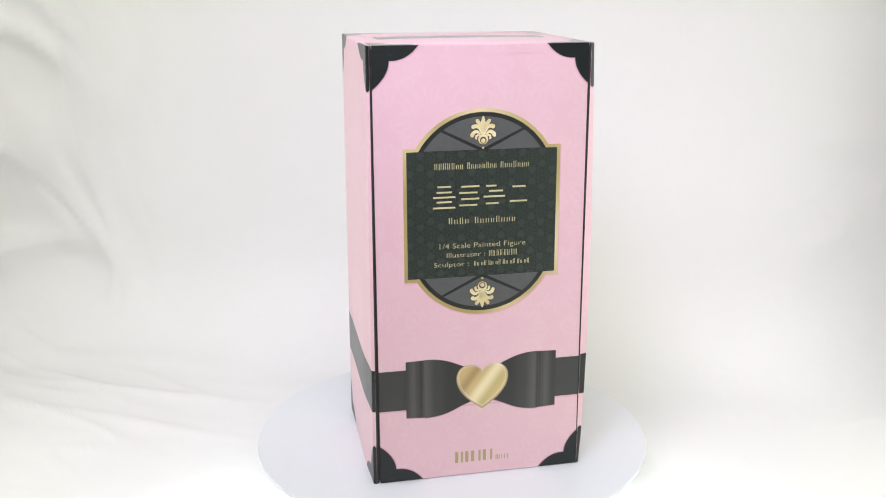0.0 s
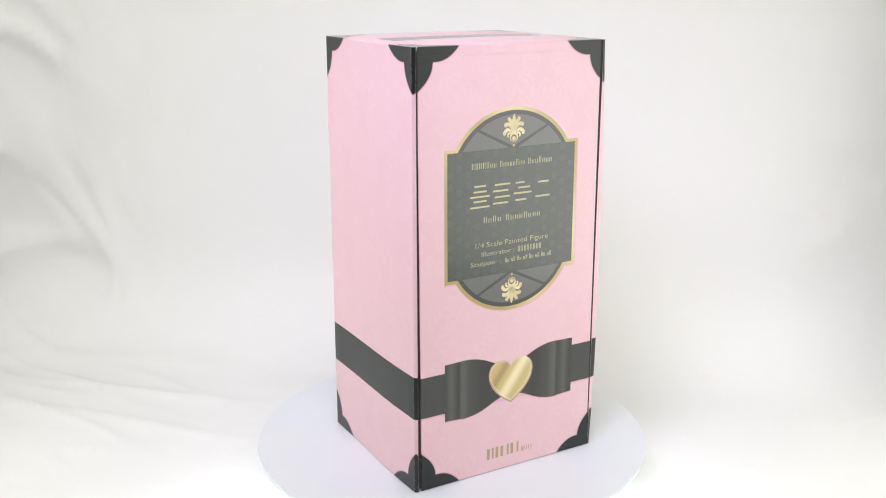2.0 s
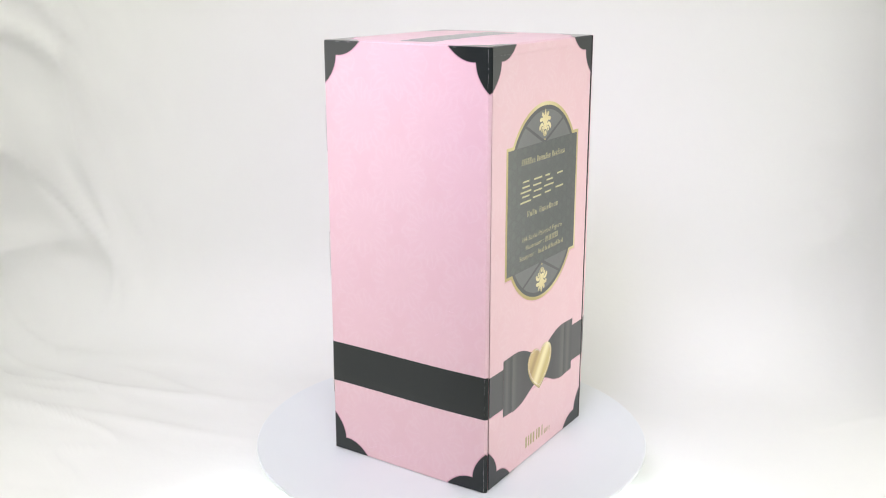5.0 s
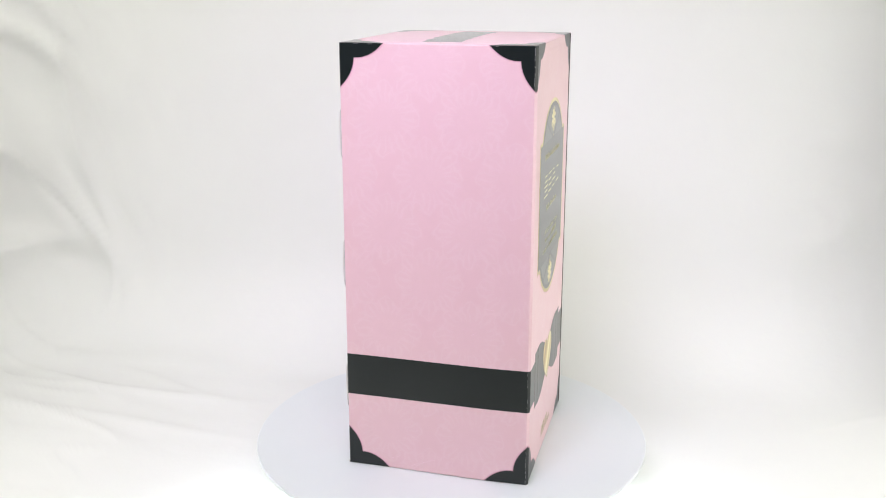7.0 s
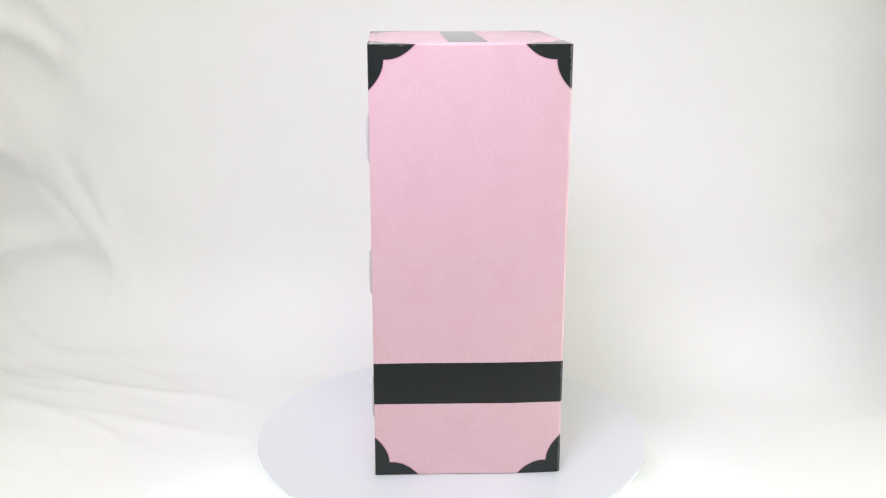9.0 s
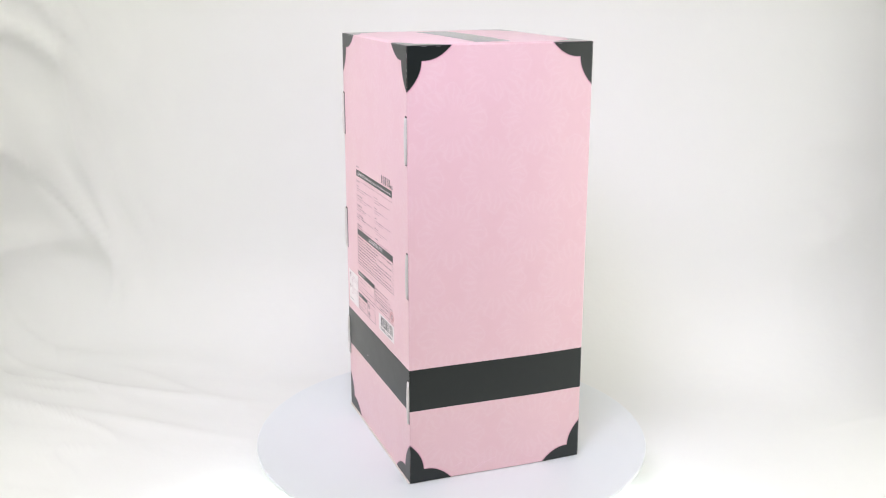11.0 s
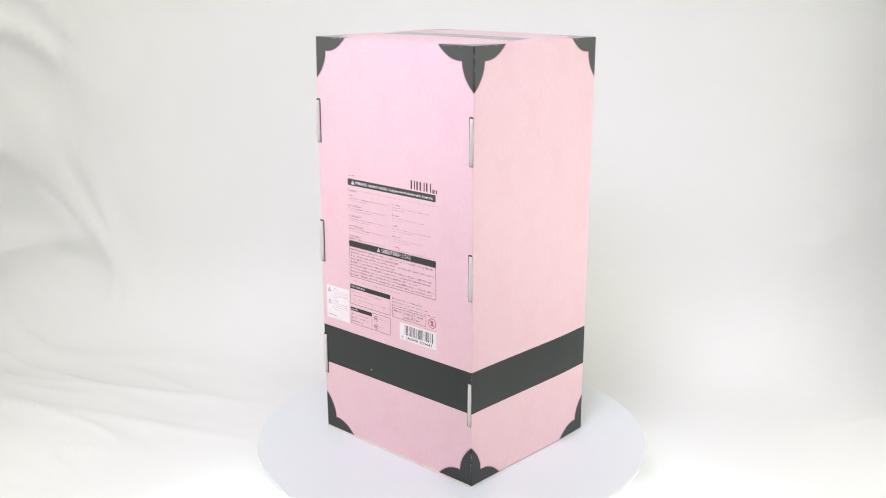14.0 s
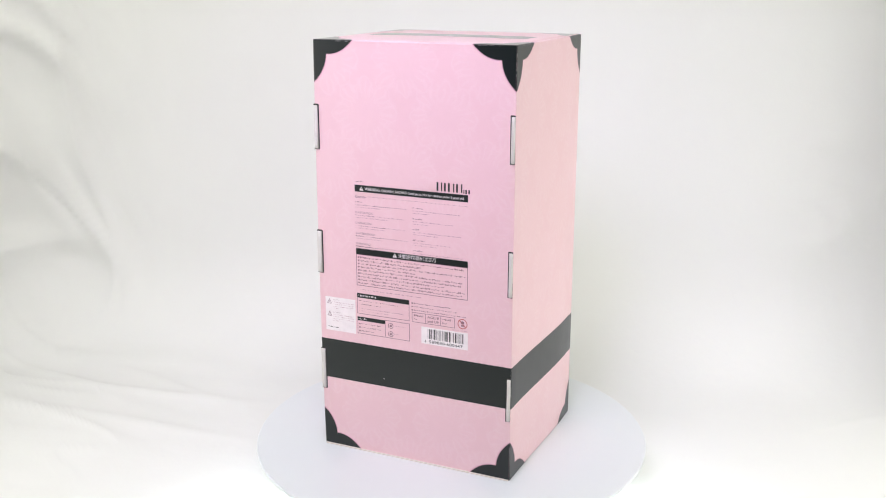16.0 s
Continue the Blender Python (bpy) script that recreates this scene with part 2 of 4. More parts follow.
def print_shape(name, outlines, face, lift, material, parent, label="", thick=0.06):
    """Outlines (mm on the face) as one thin layer of ink or paper with a real edge."""
    bm = bmesh.new()
    for pts in outlines:
        if len(pts) < 3:
            continue
        top = [bm.verts.new(on_face(face, u, v, lift)) for u, v in pts]
        low = [bm.verts.new(on_face(face, u, v, lift - thick)) for u, v in pts]
        area = sum(pts[i - 1][0] * pts[i][1] - pts[i][0] * pts[i - 1][1] for i in range(len(pts)))
        if area < 0:
            top.reverse(), low.reverse()
        bm.faces.new(top)
        for i in range(len(top)):
            bm.faces.new((low[i - 1], low[i], top[i], top[i - 1]))
    bmesh.ops.triangulate(bm, faces=[f for f in bm.faces if len(f.verts) > 4])
    uv_from(bm, face)
    FLAT.add(name)
    return named_uv(part(name, bm, material, parent, label))


def rect(u0, v0, u1, v1):
    return [(u0, v0), (u1, v0), (u1, v1), (u0, v1)]


def disc(u, v, r, n=14):
    return [(u + r * math.cos(2 * math.pi * i / n), v + r * math.sin(2 * math.pi * i / n)) for i in range(n)]


def frame_line(u0, v0, u1, v1, w):
    """Four bars round a rectangle."""
    return [rect(u0, v0, u1, v0 + w), rect(u0, v1 - w, u1, v1), rect(u0, v0 + w, u0 + w, v1 - w), rect(u1 - w, v0 + w, u1, v1 - w)]


def bar(u0, v0, u1, v1, w):
    dx, dy = u1 - u0, v1 - v0
    k = w / 2 / math.hypot(dx, dy)
    return [(u0 + dy * k, v0 - dx * k), (u1 + dy * k, v1 - dx * k), (u1 - dy * k, v1 + dx * k), (u0 - dy * k, v0 + dx * k)]


def quad_curve(a, b, c, n):
    return [((1 - t) ** 2 * a[0] + 2 * t * (1 - t) * b[0] + t * t * c[0], (1 - t) ** 2 * a[1] + 2 * t * (1 - t) * b[1] + t * t * c[1]) for t in (i / n for i in range(n + 1))]


def lettering(name, text, face, u, v, height, lift, material, parent, width=None, align="LEFT", bold=0.0, label=""):
    """Words in the built-in font, cap height and width in mm, from (u, v) at the baseline."""
    cu = bpy.data.curves.new(name, "FONT")
    cu.body, cu.size, cu.align_x, cu.fill_mode, cu.offset, cu.resolution_u = text, 1.0, "LEFT", "BOTH", bold, 3
    cu.extrude = 0.01
    tmp = bpy.data.objects.new(name, cu)
    me = bpy.data.meshes.new_from_object(tmp)
    bpy.data.objects.remove(tmp)
    xs = [p.co.x for p in me.vertices] or [0, 1]
    x0, x1 = min(xs), max(xs)
    sy = height / 0.69
    sx = width / max(1e-6, x1 - x0) if width else sy
    if align == "CENTER":
        u -= (x1 - x0) * sx / 2
    elif align == "RIGHT":
        u -= (x1 - x0) * sx
    for p in me.vertices:
        p.co = on_face(face, u + (p.co.x - x0) * sx, v + p.co.y * sy, lift + p.co.z * 2)
    me.materials.clear()
    me.materials.append(material)
    ob = new(name, me)
    ob.parent = parent
    o, right, up, out = FACES[face]
    lay = me.uv_layers.new(name="face")
    for l in me.loops:
        d = me.vertices[l.vertex_index].co - o
        lay.data[l.index].uv = (d.dot(right), d.dot(up))
    return tagged(ob, label)


# ---- the place ----
def ease(t):
    t = max(0.0, min(1.0, t))
    return t * t * (3 - 2 * t)


BACK_Y, SIDE_X, BEND, FRONT_Y = 0.34, 0.66, 0.19, -0.50


def cloth_plan():
    """Plan of the hanging cloth: side, round corner, back, round corner, side. Points with their way inwards."""
    pts = []
    for k in range(60):
        pts.append((Vector((-SIDE_X, FRONT_Y + (BACK_Y - BEND - FRONT_Y) * k / 60)), Vector((1, 0))))
    for k in range(90):
        a = math.pi / 2 * k / 90
        n = Vector((math.cos(a), -math.sin(a)))
        pts.append((Vector((-SIDE_X + BEND, BACK_Y - BEND)) - n * BEND, n))
    for k in range(160):
        pts.append((Vector((-SIDE_X + BEND + 2 * (SIDE_X - BEND) * k / 160, BACK_Y)), Vector((0, -1))))
    for k in range(90):
        a = math.pi / 2 * k / 90
        n = Vector((-math.sin(a), -math.cos(a)))
        pts.append((Vector((SIDE_X - BEND, BACK_Y - BEND)) - n * BEND, n))
    for k in range(61):
        pts.append((Vector((SIDE_X, BACK_Y - BEND + (FRONT_Y - BACK_Y + BEND) * k / 60)), Vector((-1, 0))))
    swing = Matrix.Rotation(radians(-8.0), 2)
    return [(swing @ p, swing @ n) for p, n in pts]


def crease(x, z, seed):
    """Sharp-crested wrinkle, 0 to 1."""
    return max(0.0, 1.0 - 3.2 * abs(noise.noise(Vector((x, z, seed))))) ** 2


def make_cloth():
    """One white sheet: it lies on the table, sweeps up behind and comes forward at both sides."""
    r = 0.13
    centre = Vector((0.0, FRONT_Y))
    verts, faces = [], []
    plan = cloth_plan()
    for p, n in plan:
        foot = p + n * r
        col = [(centre.lerp(foot, j / 110), FLOOR_Z, 0.0) for j in range(111)]
        for j in range(1, 15):
            a = math.pi / 2 * j / 14
            col.append((foot - n * (r * math.sin(a)), FLOOR_Z + r - r * math.cos(a), j / 14))
        tall = 0.95 if p.y > 0.05 else 0.62
        for j in range(1, 111):
            col.append((p, FLOOR_Z + r + tall * j / 110, 1.0))
        for q, z, up in col:
            x, y = q.x, q.y
            wl = ease((-x - 0.33) / 0.20)
            wr = ease((x - 0.37) / 0.09)
            w = x - y if up > 0 else x
            k = w + 0.48 * z + 0.04 * noise.noise(Vector((w * 4, z * 4, 1.0)))
            fold = crease(k * 5.0, z * 1.3, 5.0) * 0.8 + crease(k * 11.0 + 4, z * 3.0 + k * 3, 9.0) * 0.5 + crease(k * 6 - z * 4, z * 6 + k * 8, 13.0) * 0.5
            fine = noise.noise(Vector((k * 26, z * 9.0, 3.0)))
            broad = noise.noise(Vector((w * 3.0, z * 2.2, 21.0)))
            out = wl * (0.038 * fold + 0.0042 * fine + 0.012 * broad) + 0.0012 * noise.noise(Vector((w * 12, z * 7, 2)))
            out += wr * (0.012 * crease(w * 3, z * 9, 7.0) + 0.007 * crease(w * 8, z * 15 + w * 4, 17.0) + 0.003 * fine) * ease((0.30 - z) / 0.2)
            g = y + 0.24 * x + 0.05 * noise.noise(Vector((x * 4, y * 4, 4)))
            lie = ease((-x - 0.16) / 0.22) * (0.007 * crease(x * 1.5, g * 7.5, 6.0) + 0.004 * crease(x * 2.5 + 3, g * 13 + x * 3, 16.0)) * ease((y + 0.30) / 0.25)
            lie += ease((x - 0.30) / 0.2) * 0.003 * crease(x * 2, (y - 0.3 * x) * 7, 8.0)
            verts.append((x + n.x * out * up, y + n.y * out * up, z + lie * (1.0 - up)))
    m = len(verts) // len(plan)
    for i in range(len(plan) - 1):
        for j in range(m - 1):
            a = i * m + j
            faces.append((a, a + m, a + m + 1, a + 1) if j else (a, a + m + 1, a + 1))
    me = bpy.data.meshes.new("backdrop_cloth")
    me.from_pydata(verts, [], faces)
    me.materials.append(cloth)
    ob = smooth(new("backdrop_cloth", me))
    return tagged(ob, "creased white cotton sheet swept up behind the turntable", "backdrop", kind="structure")


make_cloth()


def make_table():
    t = new("table")
    t.location = (0, 0.0, -0.80)
    tagged(t, "plain dark table hidden under the white sheet", "table")
    part("tabletop", board(-0.75, 0.75, -0.56, 0.46, 0.712, 0.740, 0.003), floor_wood, t)
    for x in (-0.70, 0.70):
        for y in (-0.51, 0.41):
            part("leg", board(x - 0.025, x + 0.025, y - 0.025, y + 0.025, 0.0, 0.712, 0.003), floor_wood, t)


make_table()


def make_room():
    for name, dims, mat in (("floor", (-2, 2, -2.6, 1.4, -0.90, -0.80), floor_wood), ("ceiling", (-2.1, 2.1, -2.7, 1.5, 1.80, 1.90), wall_paint),
                            ("wall_north", (-2.1, 2.1, 1.4, 1.5, -0.80, 1.80), wall_paint), ("wall_south", (-2.1, 2.1, -2.7, -2.6, -0.80, 1.80), wall_paint),
                            ("wall_west", (-2.1, -2.0, -2.6, 1.4, -0.80, 1.80), wall_paint), ("wall_east", (2.0, 2.1, -2.6, 1.4, -0.80, 1.80), wall_paint)):
        tagged(part(name, board(*dims, 0), mat), "plain dim room " + name.split("_")[0] + " around the table", "room", kind="structure")


make_room()


def lathe(profile, n=96):
    bm = bmesh.new()
    rings = [[bm.verts.new((r * math.cos(2 * math.pi * i / n), r * math.sin(2 * math.pi * i / n), z)) for i in range(n)] for r, z in profile]
    for a, b in zip(rings, rings[1:]):
        for i in range(n):
            bm.faces.new((a[i - 1], a[i], b[i], b[i - 1]))
    bm.faces.new(rings[0][::-1])
    bm.faces.new(rings[-1])
    return bm


def make_turntable():
    top = new("turntable")
    top.location = (0, 0, FLOOR_Z)
    tagged(top, "round white motorised turntable standing on the white sheet", "turntable")
    k = -FLOOR_Z
    ob = part("platter", lathe([(0.174, k - 0.0034), (0.1782, k - 0.0032), (0.1788, k - 0.0026), (0.1788, k - 0.0008), (0.1785, k - 0.0002), (0.1780, k)], 160),
              platter_white, top, "smooth white disc")
    for p in ob.data.polygons:
        p.use_smooth = len(p.vertices) == 4
    part("base", lathe([(0.118, 0.0005), (0.122, 0.004), (0.120, 0.030), (0.112, k - 0.0036)], 96), base_white, top)
    return ob


platter = make_turntable()


# ---- the carton ----
box = new("figure_box")
tagged(box, "tall pink carton with black corners and bow, on the turntable", "box")

R_FOLD = 0.7                            # radius of the folds, mm


def bow_out(y):
    """How far the side wall swells outwards, mm, from its back edge to its front fold."""
    t = (D / 2 - y) / D
    return 3.0 * ease(t * 1.15) - 0.9 * ease((t - 0.72) / 0.28)


def ring_points():
    """Outline of the folded wall seen from above: points, outward normals, lengths, and where the four corners lie."""
    x, y = W / 2, D / 2
    r = R_FOLD * MM
    pts = []

    def arc(cx, cy, n0, n1, steps=5):
        n0, n1 = Vector(n0).normalized(), Vector(n1).normalized()
        for i in range(steps + 1):
            n = n0.lerp(n1, i / steps).normalized()
            pts.append((Vector((cx, cy)) + n * r, n))

    slope = Vector((-0.64, -0.77))
    fold = -x - bow_out(-y) * MM
    pts.append((Vector((-x + 0.0004, -y - 0.0006)), slope))
    arc(fold + r, -y + 0.0016, slope, (-1, 0), 3)
    first = len(pts) - 2
    for i in range(1, 14):
        yy = -y + 0.002 + (2 * y - 0.004) * i / 14
        pts.append((Vector((-x - bow_out(yy) * MM, yy)), Vector((-1, 0))))
    marks = [first]
    for cx, cy, n0, n1 in ((-x, y, (-1, 0), (0, 1)), (x, y, (0, 1), (1, 0))):
        marks.append(len(pts) + 2)
        arc(cx - math.copysign(r, cx), cy - r, n0, n1)
    marks.append(len(pts) + 1)
    arc(x - r, -y + 0.0016, (1, 0), (0.64, -0.77), 3)
    pts.append((Vector((x - 0.0021, -y - 0.0003)), Vector((0.64, -0.77))))
    s, out = 0.0, []
    for i, (p, n) in enumerate(pts):
        s += (p - pts[i - 1][0]).length if i else 0.0
        out.append((s, p, n))
    at = [out[i][0] for i in marks]
    return out, [at[0] - 0.0014, at[1] + 0.0002, at[2] + 0.0002, at[3] + 0.0014]


RING, CORNER_S = ring_points()
RING_LEN = RING[-1][0]


def ring_at(s):
    for (s0, p0, n0), (s1, p1, n1) in zip(RING, RING[1:]):
        if s <= s1 + 1e-9:
            t = (s - s0) / max(1e-9, s1 - s0)
            return p0.lerp(p1, t), n0.lerp(n1, t).normalized()
    return RING[-1][1], RING[-1][2]


def ring_uv(bm):
    lay = bm.loops.layers.uv.verify()
    for f in bm.faces:
        n = f.normal
        for l in f.loops:
            c = l.vert.co
            l[lay].uv = (c.x * (1 if n.y < 0 else -1) if abs(n.y) > abs(n.x) else c.y * (1 if n.x > 0 else -1), c.z)


SWELL = [(0.0, 0.4), (36.0, 2.6), (130.0, 4.6), (230.0, 4.0), (H / MM - 36.0, 1.7), (H / MM, 0.4)]   # height and bulge of the far side wall, mm


def make_body():
    bm = bmesh.new()
    t = 0.0030
    levels = [(0.0, 0.0004), (0.0004, 0.0)] + [(z * MM, 0.0) for z, out in SWELL[1:-1]] + [(H - 0.0010, 0.0), (H - 0.0003, 0.0005)]
    m = len(levels) + 2
    cols = []
    for s, p, n in RING:
        outer = [bm.verts.new((p.x - n.x * i, p.y - n.y * i, z)) for z, i in levels]
        inner = [bm.verts.new((p.x - n.x * t, p.y - n.y * t, z)) for z in (levels[-1][0], levels[0][0])]
        cols.append(outer + inner)
    for a, b in zip(cols, cols[1:]):
        for j in range(m):
            f = bm.faces.new((a[j], a[(j + 1) % m], b[(j + 1) % m], b[j]))
            # inner faces and cut ends take the dark colour, as shade in the slots
            f.material_index = 1 if j >= len(levels) else 0
    for f in (bm.faces.new(cols[0]), bm.faces.new(cols[-1][::-1])):
        f.material_index = 1
    bmesh.ops.recalc_face_normals(bm, faces=bm.faces)
    bm.normal_update()
    ring_uv(bm)
    return named_uv(part("carton_wall", bm, [pink_paper, slot_shade], box, "pink patterned card wall with folded edges"))


body = make_body()

# corner artwork: two rounded lobes meeting in a cusp, mm from the corner
def lobes(cusp, reach=36.0):
    return quad_curve((reach, 0.0), (cusp + 13.4, 12.4), (cusp, 11.6), 12) + quad_curve((cusp, 11.6), (cusp - 0.4, 24.0), (0.0, 34.6), 14)[1:]


LOBES = lobes(11.8)


def lobe_height(a, grow=0.0):
    a = max(0.0, abs(a) - grow)
    for (a0, h0), (a1, h1) in zip(LOBES, LOBES[1:]):
        if a1 <= a <= a0:
            return h1 + (h0 - h1) * (a - a1) / max(1e-9, a0 - a1) + grow
    return 0.0 if a > LOBES[0][0] else LOBES[-1][1] + grow


def lobe_samples(lo, hi, grow):
    keep = {lo, hi}
    for a, _ in LOBES:
        for sgn in (1, -1):
            v = sgn * (a + grow)
            if lo < v < hi:
                keep.add(v)
    for v in (-1.6, -1.0, -0.5, 0.0, 0.5, 1.0, 1.6):
        if lo < v < hi:
            keep.add(v)
    return sorted(keep)


def lobe_strip(name, place, lo, hi, top, lift, grow, material, parent, uvs):
    """A strip of the corner artwork from lo to hi; place(a, z, lift) gives the point."""
    bm = bmesh.new()
    cols = []
    for a in lobe_samples(lo, hi, grow):
        h = max(0.05, lobe_height(a, grow)) * MM
        z0, z1 = (H - h, H - 0.0004) if top else (0.0002, h)
        cols.append([bm.verts.new(place(a, z0, lift)), bm.verts.new(place(a, z1, lift))])
        if top:
            cols[-1] += [bm.verts.new(place(a, z1, lift)), bm.verts.new(place(a, H - 0.0001, -1.35))]
    for p, q in zip(cols, cols[1:]):
        for k in range(0, len(p), 2):
            bm.faces.new((p[k], q[k], q[k + 1], p[k + 1]))
    bm.normal_update()
    out = place((lo + hi) / 2, 0.1, 1.0) - place((lo + hi) / 2, 0.1, 0.0)
    if sum(f.normal.dot(out) * f.calc_area() for f in bm.faces) < 0:
        bmesh.ops.reverse_faces(bm, faces=bm.faces)
    bm.normal_update()
    uvs(bm)
    FLAT.add(name)
    return smooth(named_uv(part(name, bm, material, parent)))


def corner_prints():
    for ci, cs in enumerate(CORNER_S):
        def wall(a, z, lift, cs=cs):
            p, n = ring_at(cs + a * MM)
            return Vector((p.x + n.x * lift * MM, p.y + n.y * lift * MM, z))
        lo, hi = -38.0, 38.0
        if ci == 0:
            lo = -cs / MM + 0.05
        if ci == 3:
            hi = (RING_LEN - cs) / MM - 0.05
        for top in (True, False):
            for grow, lift, mat, name in ((0.9, 0.05, halo_out, "soft_edge_print"), (0.35, 0.09, halo_in, "soft_edge_print"), (0.0, 0.13, black_ink, "corner_print")):
                lobe_strip(name, wall, max(lo, -36 - grow), min(hi, 36 + grow), top, lift, grow, mat, body, ring_uv)


corner_prints()


def wall_band(name, z0, z1, lift, material):
    bm = bmesh.new()
    cols = [[bm.verts.new((p.x + n.x * lift * MM, p.y + n.y * lift * MM, z)) for z in (z0, z1)] for s, p, n in RING]
    for a, b in zip(cols, cols[1:]):
        bm.faces.new((a[0], a[1], b[1], b[0]))
    bmesh.ops.reverse_faces(bm, faces=bm.faces)
    bm.normal_update()
    if sum(f.normal.dot(f.calc_center_median() * Vector((1, 1, 0))) for f in bm.faces) < 0:
        bmesh.ops.reverse_faces(bm, faces=bm.faces)
        bm.normal_update()
    ring_uv(bm)
    FLAT.add(name)
    return smooth(named_uv(part(name, bm, material, body, "black printed ribbon round the carton")))


wall_band("ribbon_print", 0.0650, 0.1013, 0.14, black_ink)

# front flap, tucked between the side walls
FL, FR = -86.5, 84.6    # its edges at the top, mm


def make_flap():
    bm = board(FL * MM, FR * MM, -D / 2 + 0.0002, -D / 2 + 0.0012, 0.0002, H - 0.0006, 0.00015, 1)
    for v in bm.verts:
        v.co.x += (0.360 - v.co.z) * 0.0045
    uv_from(bm, "front")
    return named_uv(part("front_flap", bm, pink_paper, box, "pink front flap with printed plaque and bow"))


flap = make_flap()
# near-black board behind the flap: the gap's shade put into its colour
part("inner_wall", board(-W / 2 + 0.0005, W / 2 - 0.0025, -D / 2 + 0.0016, -D / 2 + 0.0050, 0.002, H - 0.0025, 0), slot_shade, box)
part("bottom_panel", board(-W / 2 + 0.0008, W / 2 - 0.0008, -D / 2 + 0.0052, D / 2 + 0.0011, -0.0003, 0.0008, 0), raw_board, box, "raw white board bottom")
FRONT = -0.2  # the flap's face lies this far behind the front plane, mm


def flap_prints():
    global LOBES
    LOBES = lobes(15.3, 38.0)
    corner_l, corner_r = -W / 2 / MM, W / 2 / MM

    def uvs(bm):
        uv_from(bm, "front")
    for cu, sgn, lim in ((corner_l, 1, FL - corner_l + 0.02), (corner_r, -1, corner_r - FR + 0.02)):
        def place(a, z, lift, cu=cu, sgn=sgn):
            return on_face("front", cu + sgn * a, z / MM, FRONT + lift)
        for top in (True, False):
            for grow, lift, mat, name in ((0.9, 0.05, halo_out, "soft_edge_print"), (0.35, 0.09, halo_in, "soft_edge_print"), (0.0, 0.13, black_ink, "corner_print")):
                lobe_strip(name, place, lim, 38 + grow, top, lift, grow, mat, flap, uvs)
    # ribbon and bow
    L = FRONT
    print_shape("soft_edge_print", [rect(FL + 0.3, 63.0, FR - 0.3, 64.6)], "front", L + 0.08, halo_out, flap)
    print_shape("ribbon_print", [rect(FL + 0.02, 64.4, -62, 99.4)], "front", L + 0.14, strap_ink, flap, "black printed ribbon")
    print_shape("ribbon_print", [rect(62, 64.6, FR - 0.02, 99.6)], "front", L + 0.14, strap_ink, flap, "black printed ribbon")
    up = quad_curve((48.4, 107.0), (34.0, 107.6), (21.0, 101.2), 8) + quad_curve((21.0, 101.2), (14.0, 98.0), (0.0, 92.0), 6)[1:]
    dn = quad_curve((0.0, 70.0), (11.0, 67.0), (21.0, 62.2), 6) + quad_curve((21.0, 62.2), (34.0, 55.4), (48.4, 55.8), 8)[1:]
    for sgn in (-1, 1):
        loop = [(sgn * a, v) for a, v in up + dn]
        tail = [(sgn * a, v) for a, v in ((48.0, 56.2), (64.2, 57.0), (64.2, 106.4), (48.0, 106.9))]
        for g, m, lf in ((1.1, halo_out, 0.16), (0.45, halo_in, 0.19)):
            grown = [(u, v - g * (1.0 if v < 80 else -0.25)) for u, v in loop]
            grown2 = [(u - sgn * (0.0 if abs(u) > 60 else 0.5), v - g * (1.0 if v < 80 else -0.25)) for u, v in tail]
            print_shape("soft_edge_print", [grown], "front", L + lf, m, flap)
            print_shape("soft_edge_print", [grown2], "front", L + lf + 0.005, m, flap)
        print_shape("bow_print", [loop], "front", L + 0.25, bow_ink, flap, "black printed bow loop with grey sheen")
        print_shape("bow_print", [tail], "front", L + 0.23, bow_ink, flap, "black printed bow end with grey sheen")
    # heart
    half = quad_curve((0.0, 94.2), (3.2, 99.6), (10.2, 99.8), 8)[:-1] + quad_curve((10.2, 99.8), (20.6, 99.4), (21.6, 89.6), 8)[:-1]
    half += quad_curve((21.6, 89.6), (22.0, 80.0), (12.2, 70.6), 6)[:-1] + quad_curve((12.2, 70.6), (5.2, 64.4), (0.0, 61.3), 3)[:-1]
    heart = [(0.3 + u, v) for u, v in half] + [(0.3, 61.3)] + [(0.3 - u, v) for u, v in half[:0:-1]]
    count = len(heart)
    print_shape("soft_edge_print", [[(u * 1.03 + 0.2, 83 + (v - 83) * 1.03 - 0.9) for u, v in heart]], "front", L + 0.29, gold_dull, flap)
    print_shape("heart_print", [heart], "front", L + 0.33, heart_gold, flap, "gold printed heart with a diagonal sheen")
    steps = [0.0]
    for i in range(count):
        a, b = heart[i], heart[(i + 1) % count]
        steps.append(steps[-1] + math.hypot(b[0] - a[0], b[1] - a[1]))
    dots = []
    for k in range(58):
        s = steps[-1] * k / 58
        i = max(j for j in range(count) if steps[j] <= s)
        t = (s - steps[i]) / (steps[i + 1] - steps[i])
        a, b = heart[i], heart[(i + 1) % count]
        u, v = a[0] + (b[0] - a[0]) * t, a[1] + (b[1] - a[1]) * t
        dots.append(disc(0.3 + (u - 0.3) * 0.935, 82.5 + (v - 82.5) * 0.935, 0.52, 8))
    tagged(print_shape("stud_prints", dots, "front", L + 0.37, white_ink, flap, "row of pale printed studs"), kind="stuff")
    for sgn in (-1, 1):
        for a, lift in ((49.2, 0.30),):
            print_shape("fold_line", [rect(sgn * a - 0.35, 57.2, sgn * a + 0.35, 106.2)], "front", L + lift, ring_ink, flap)
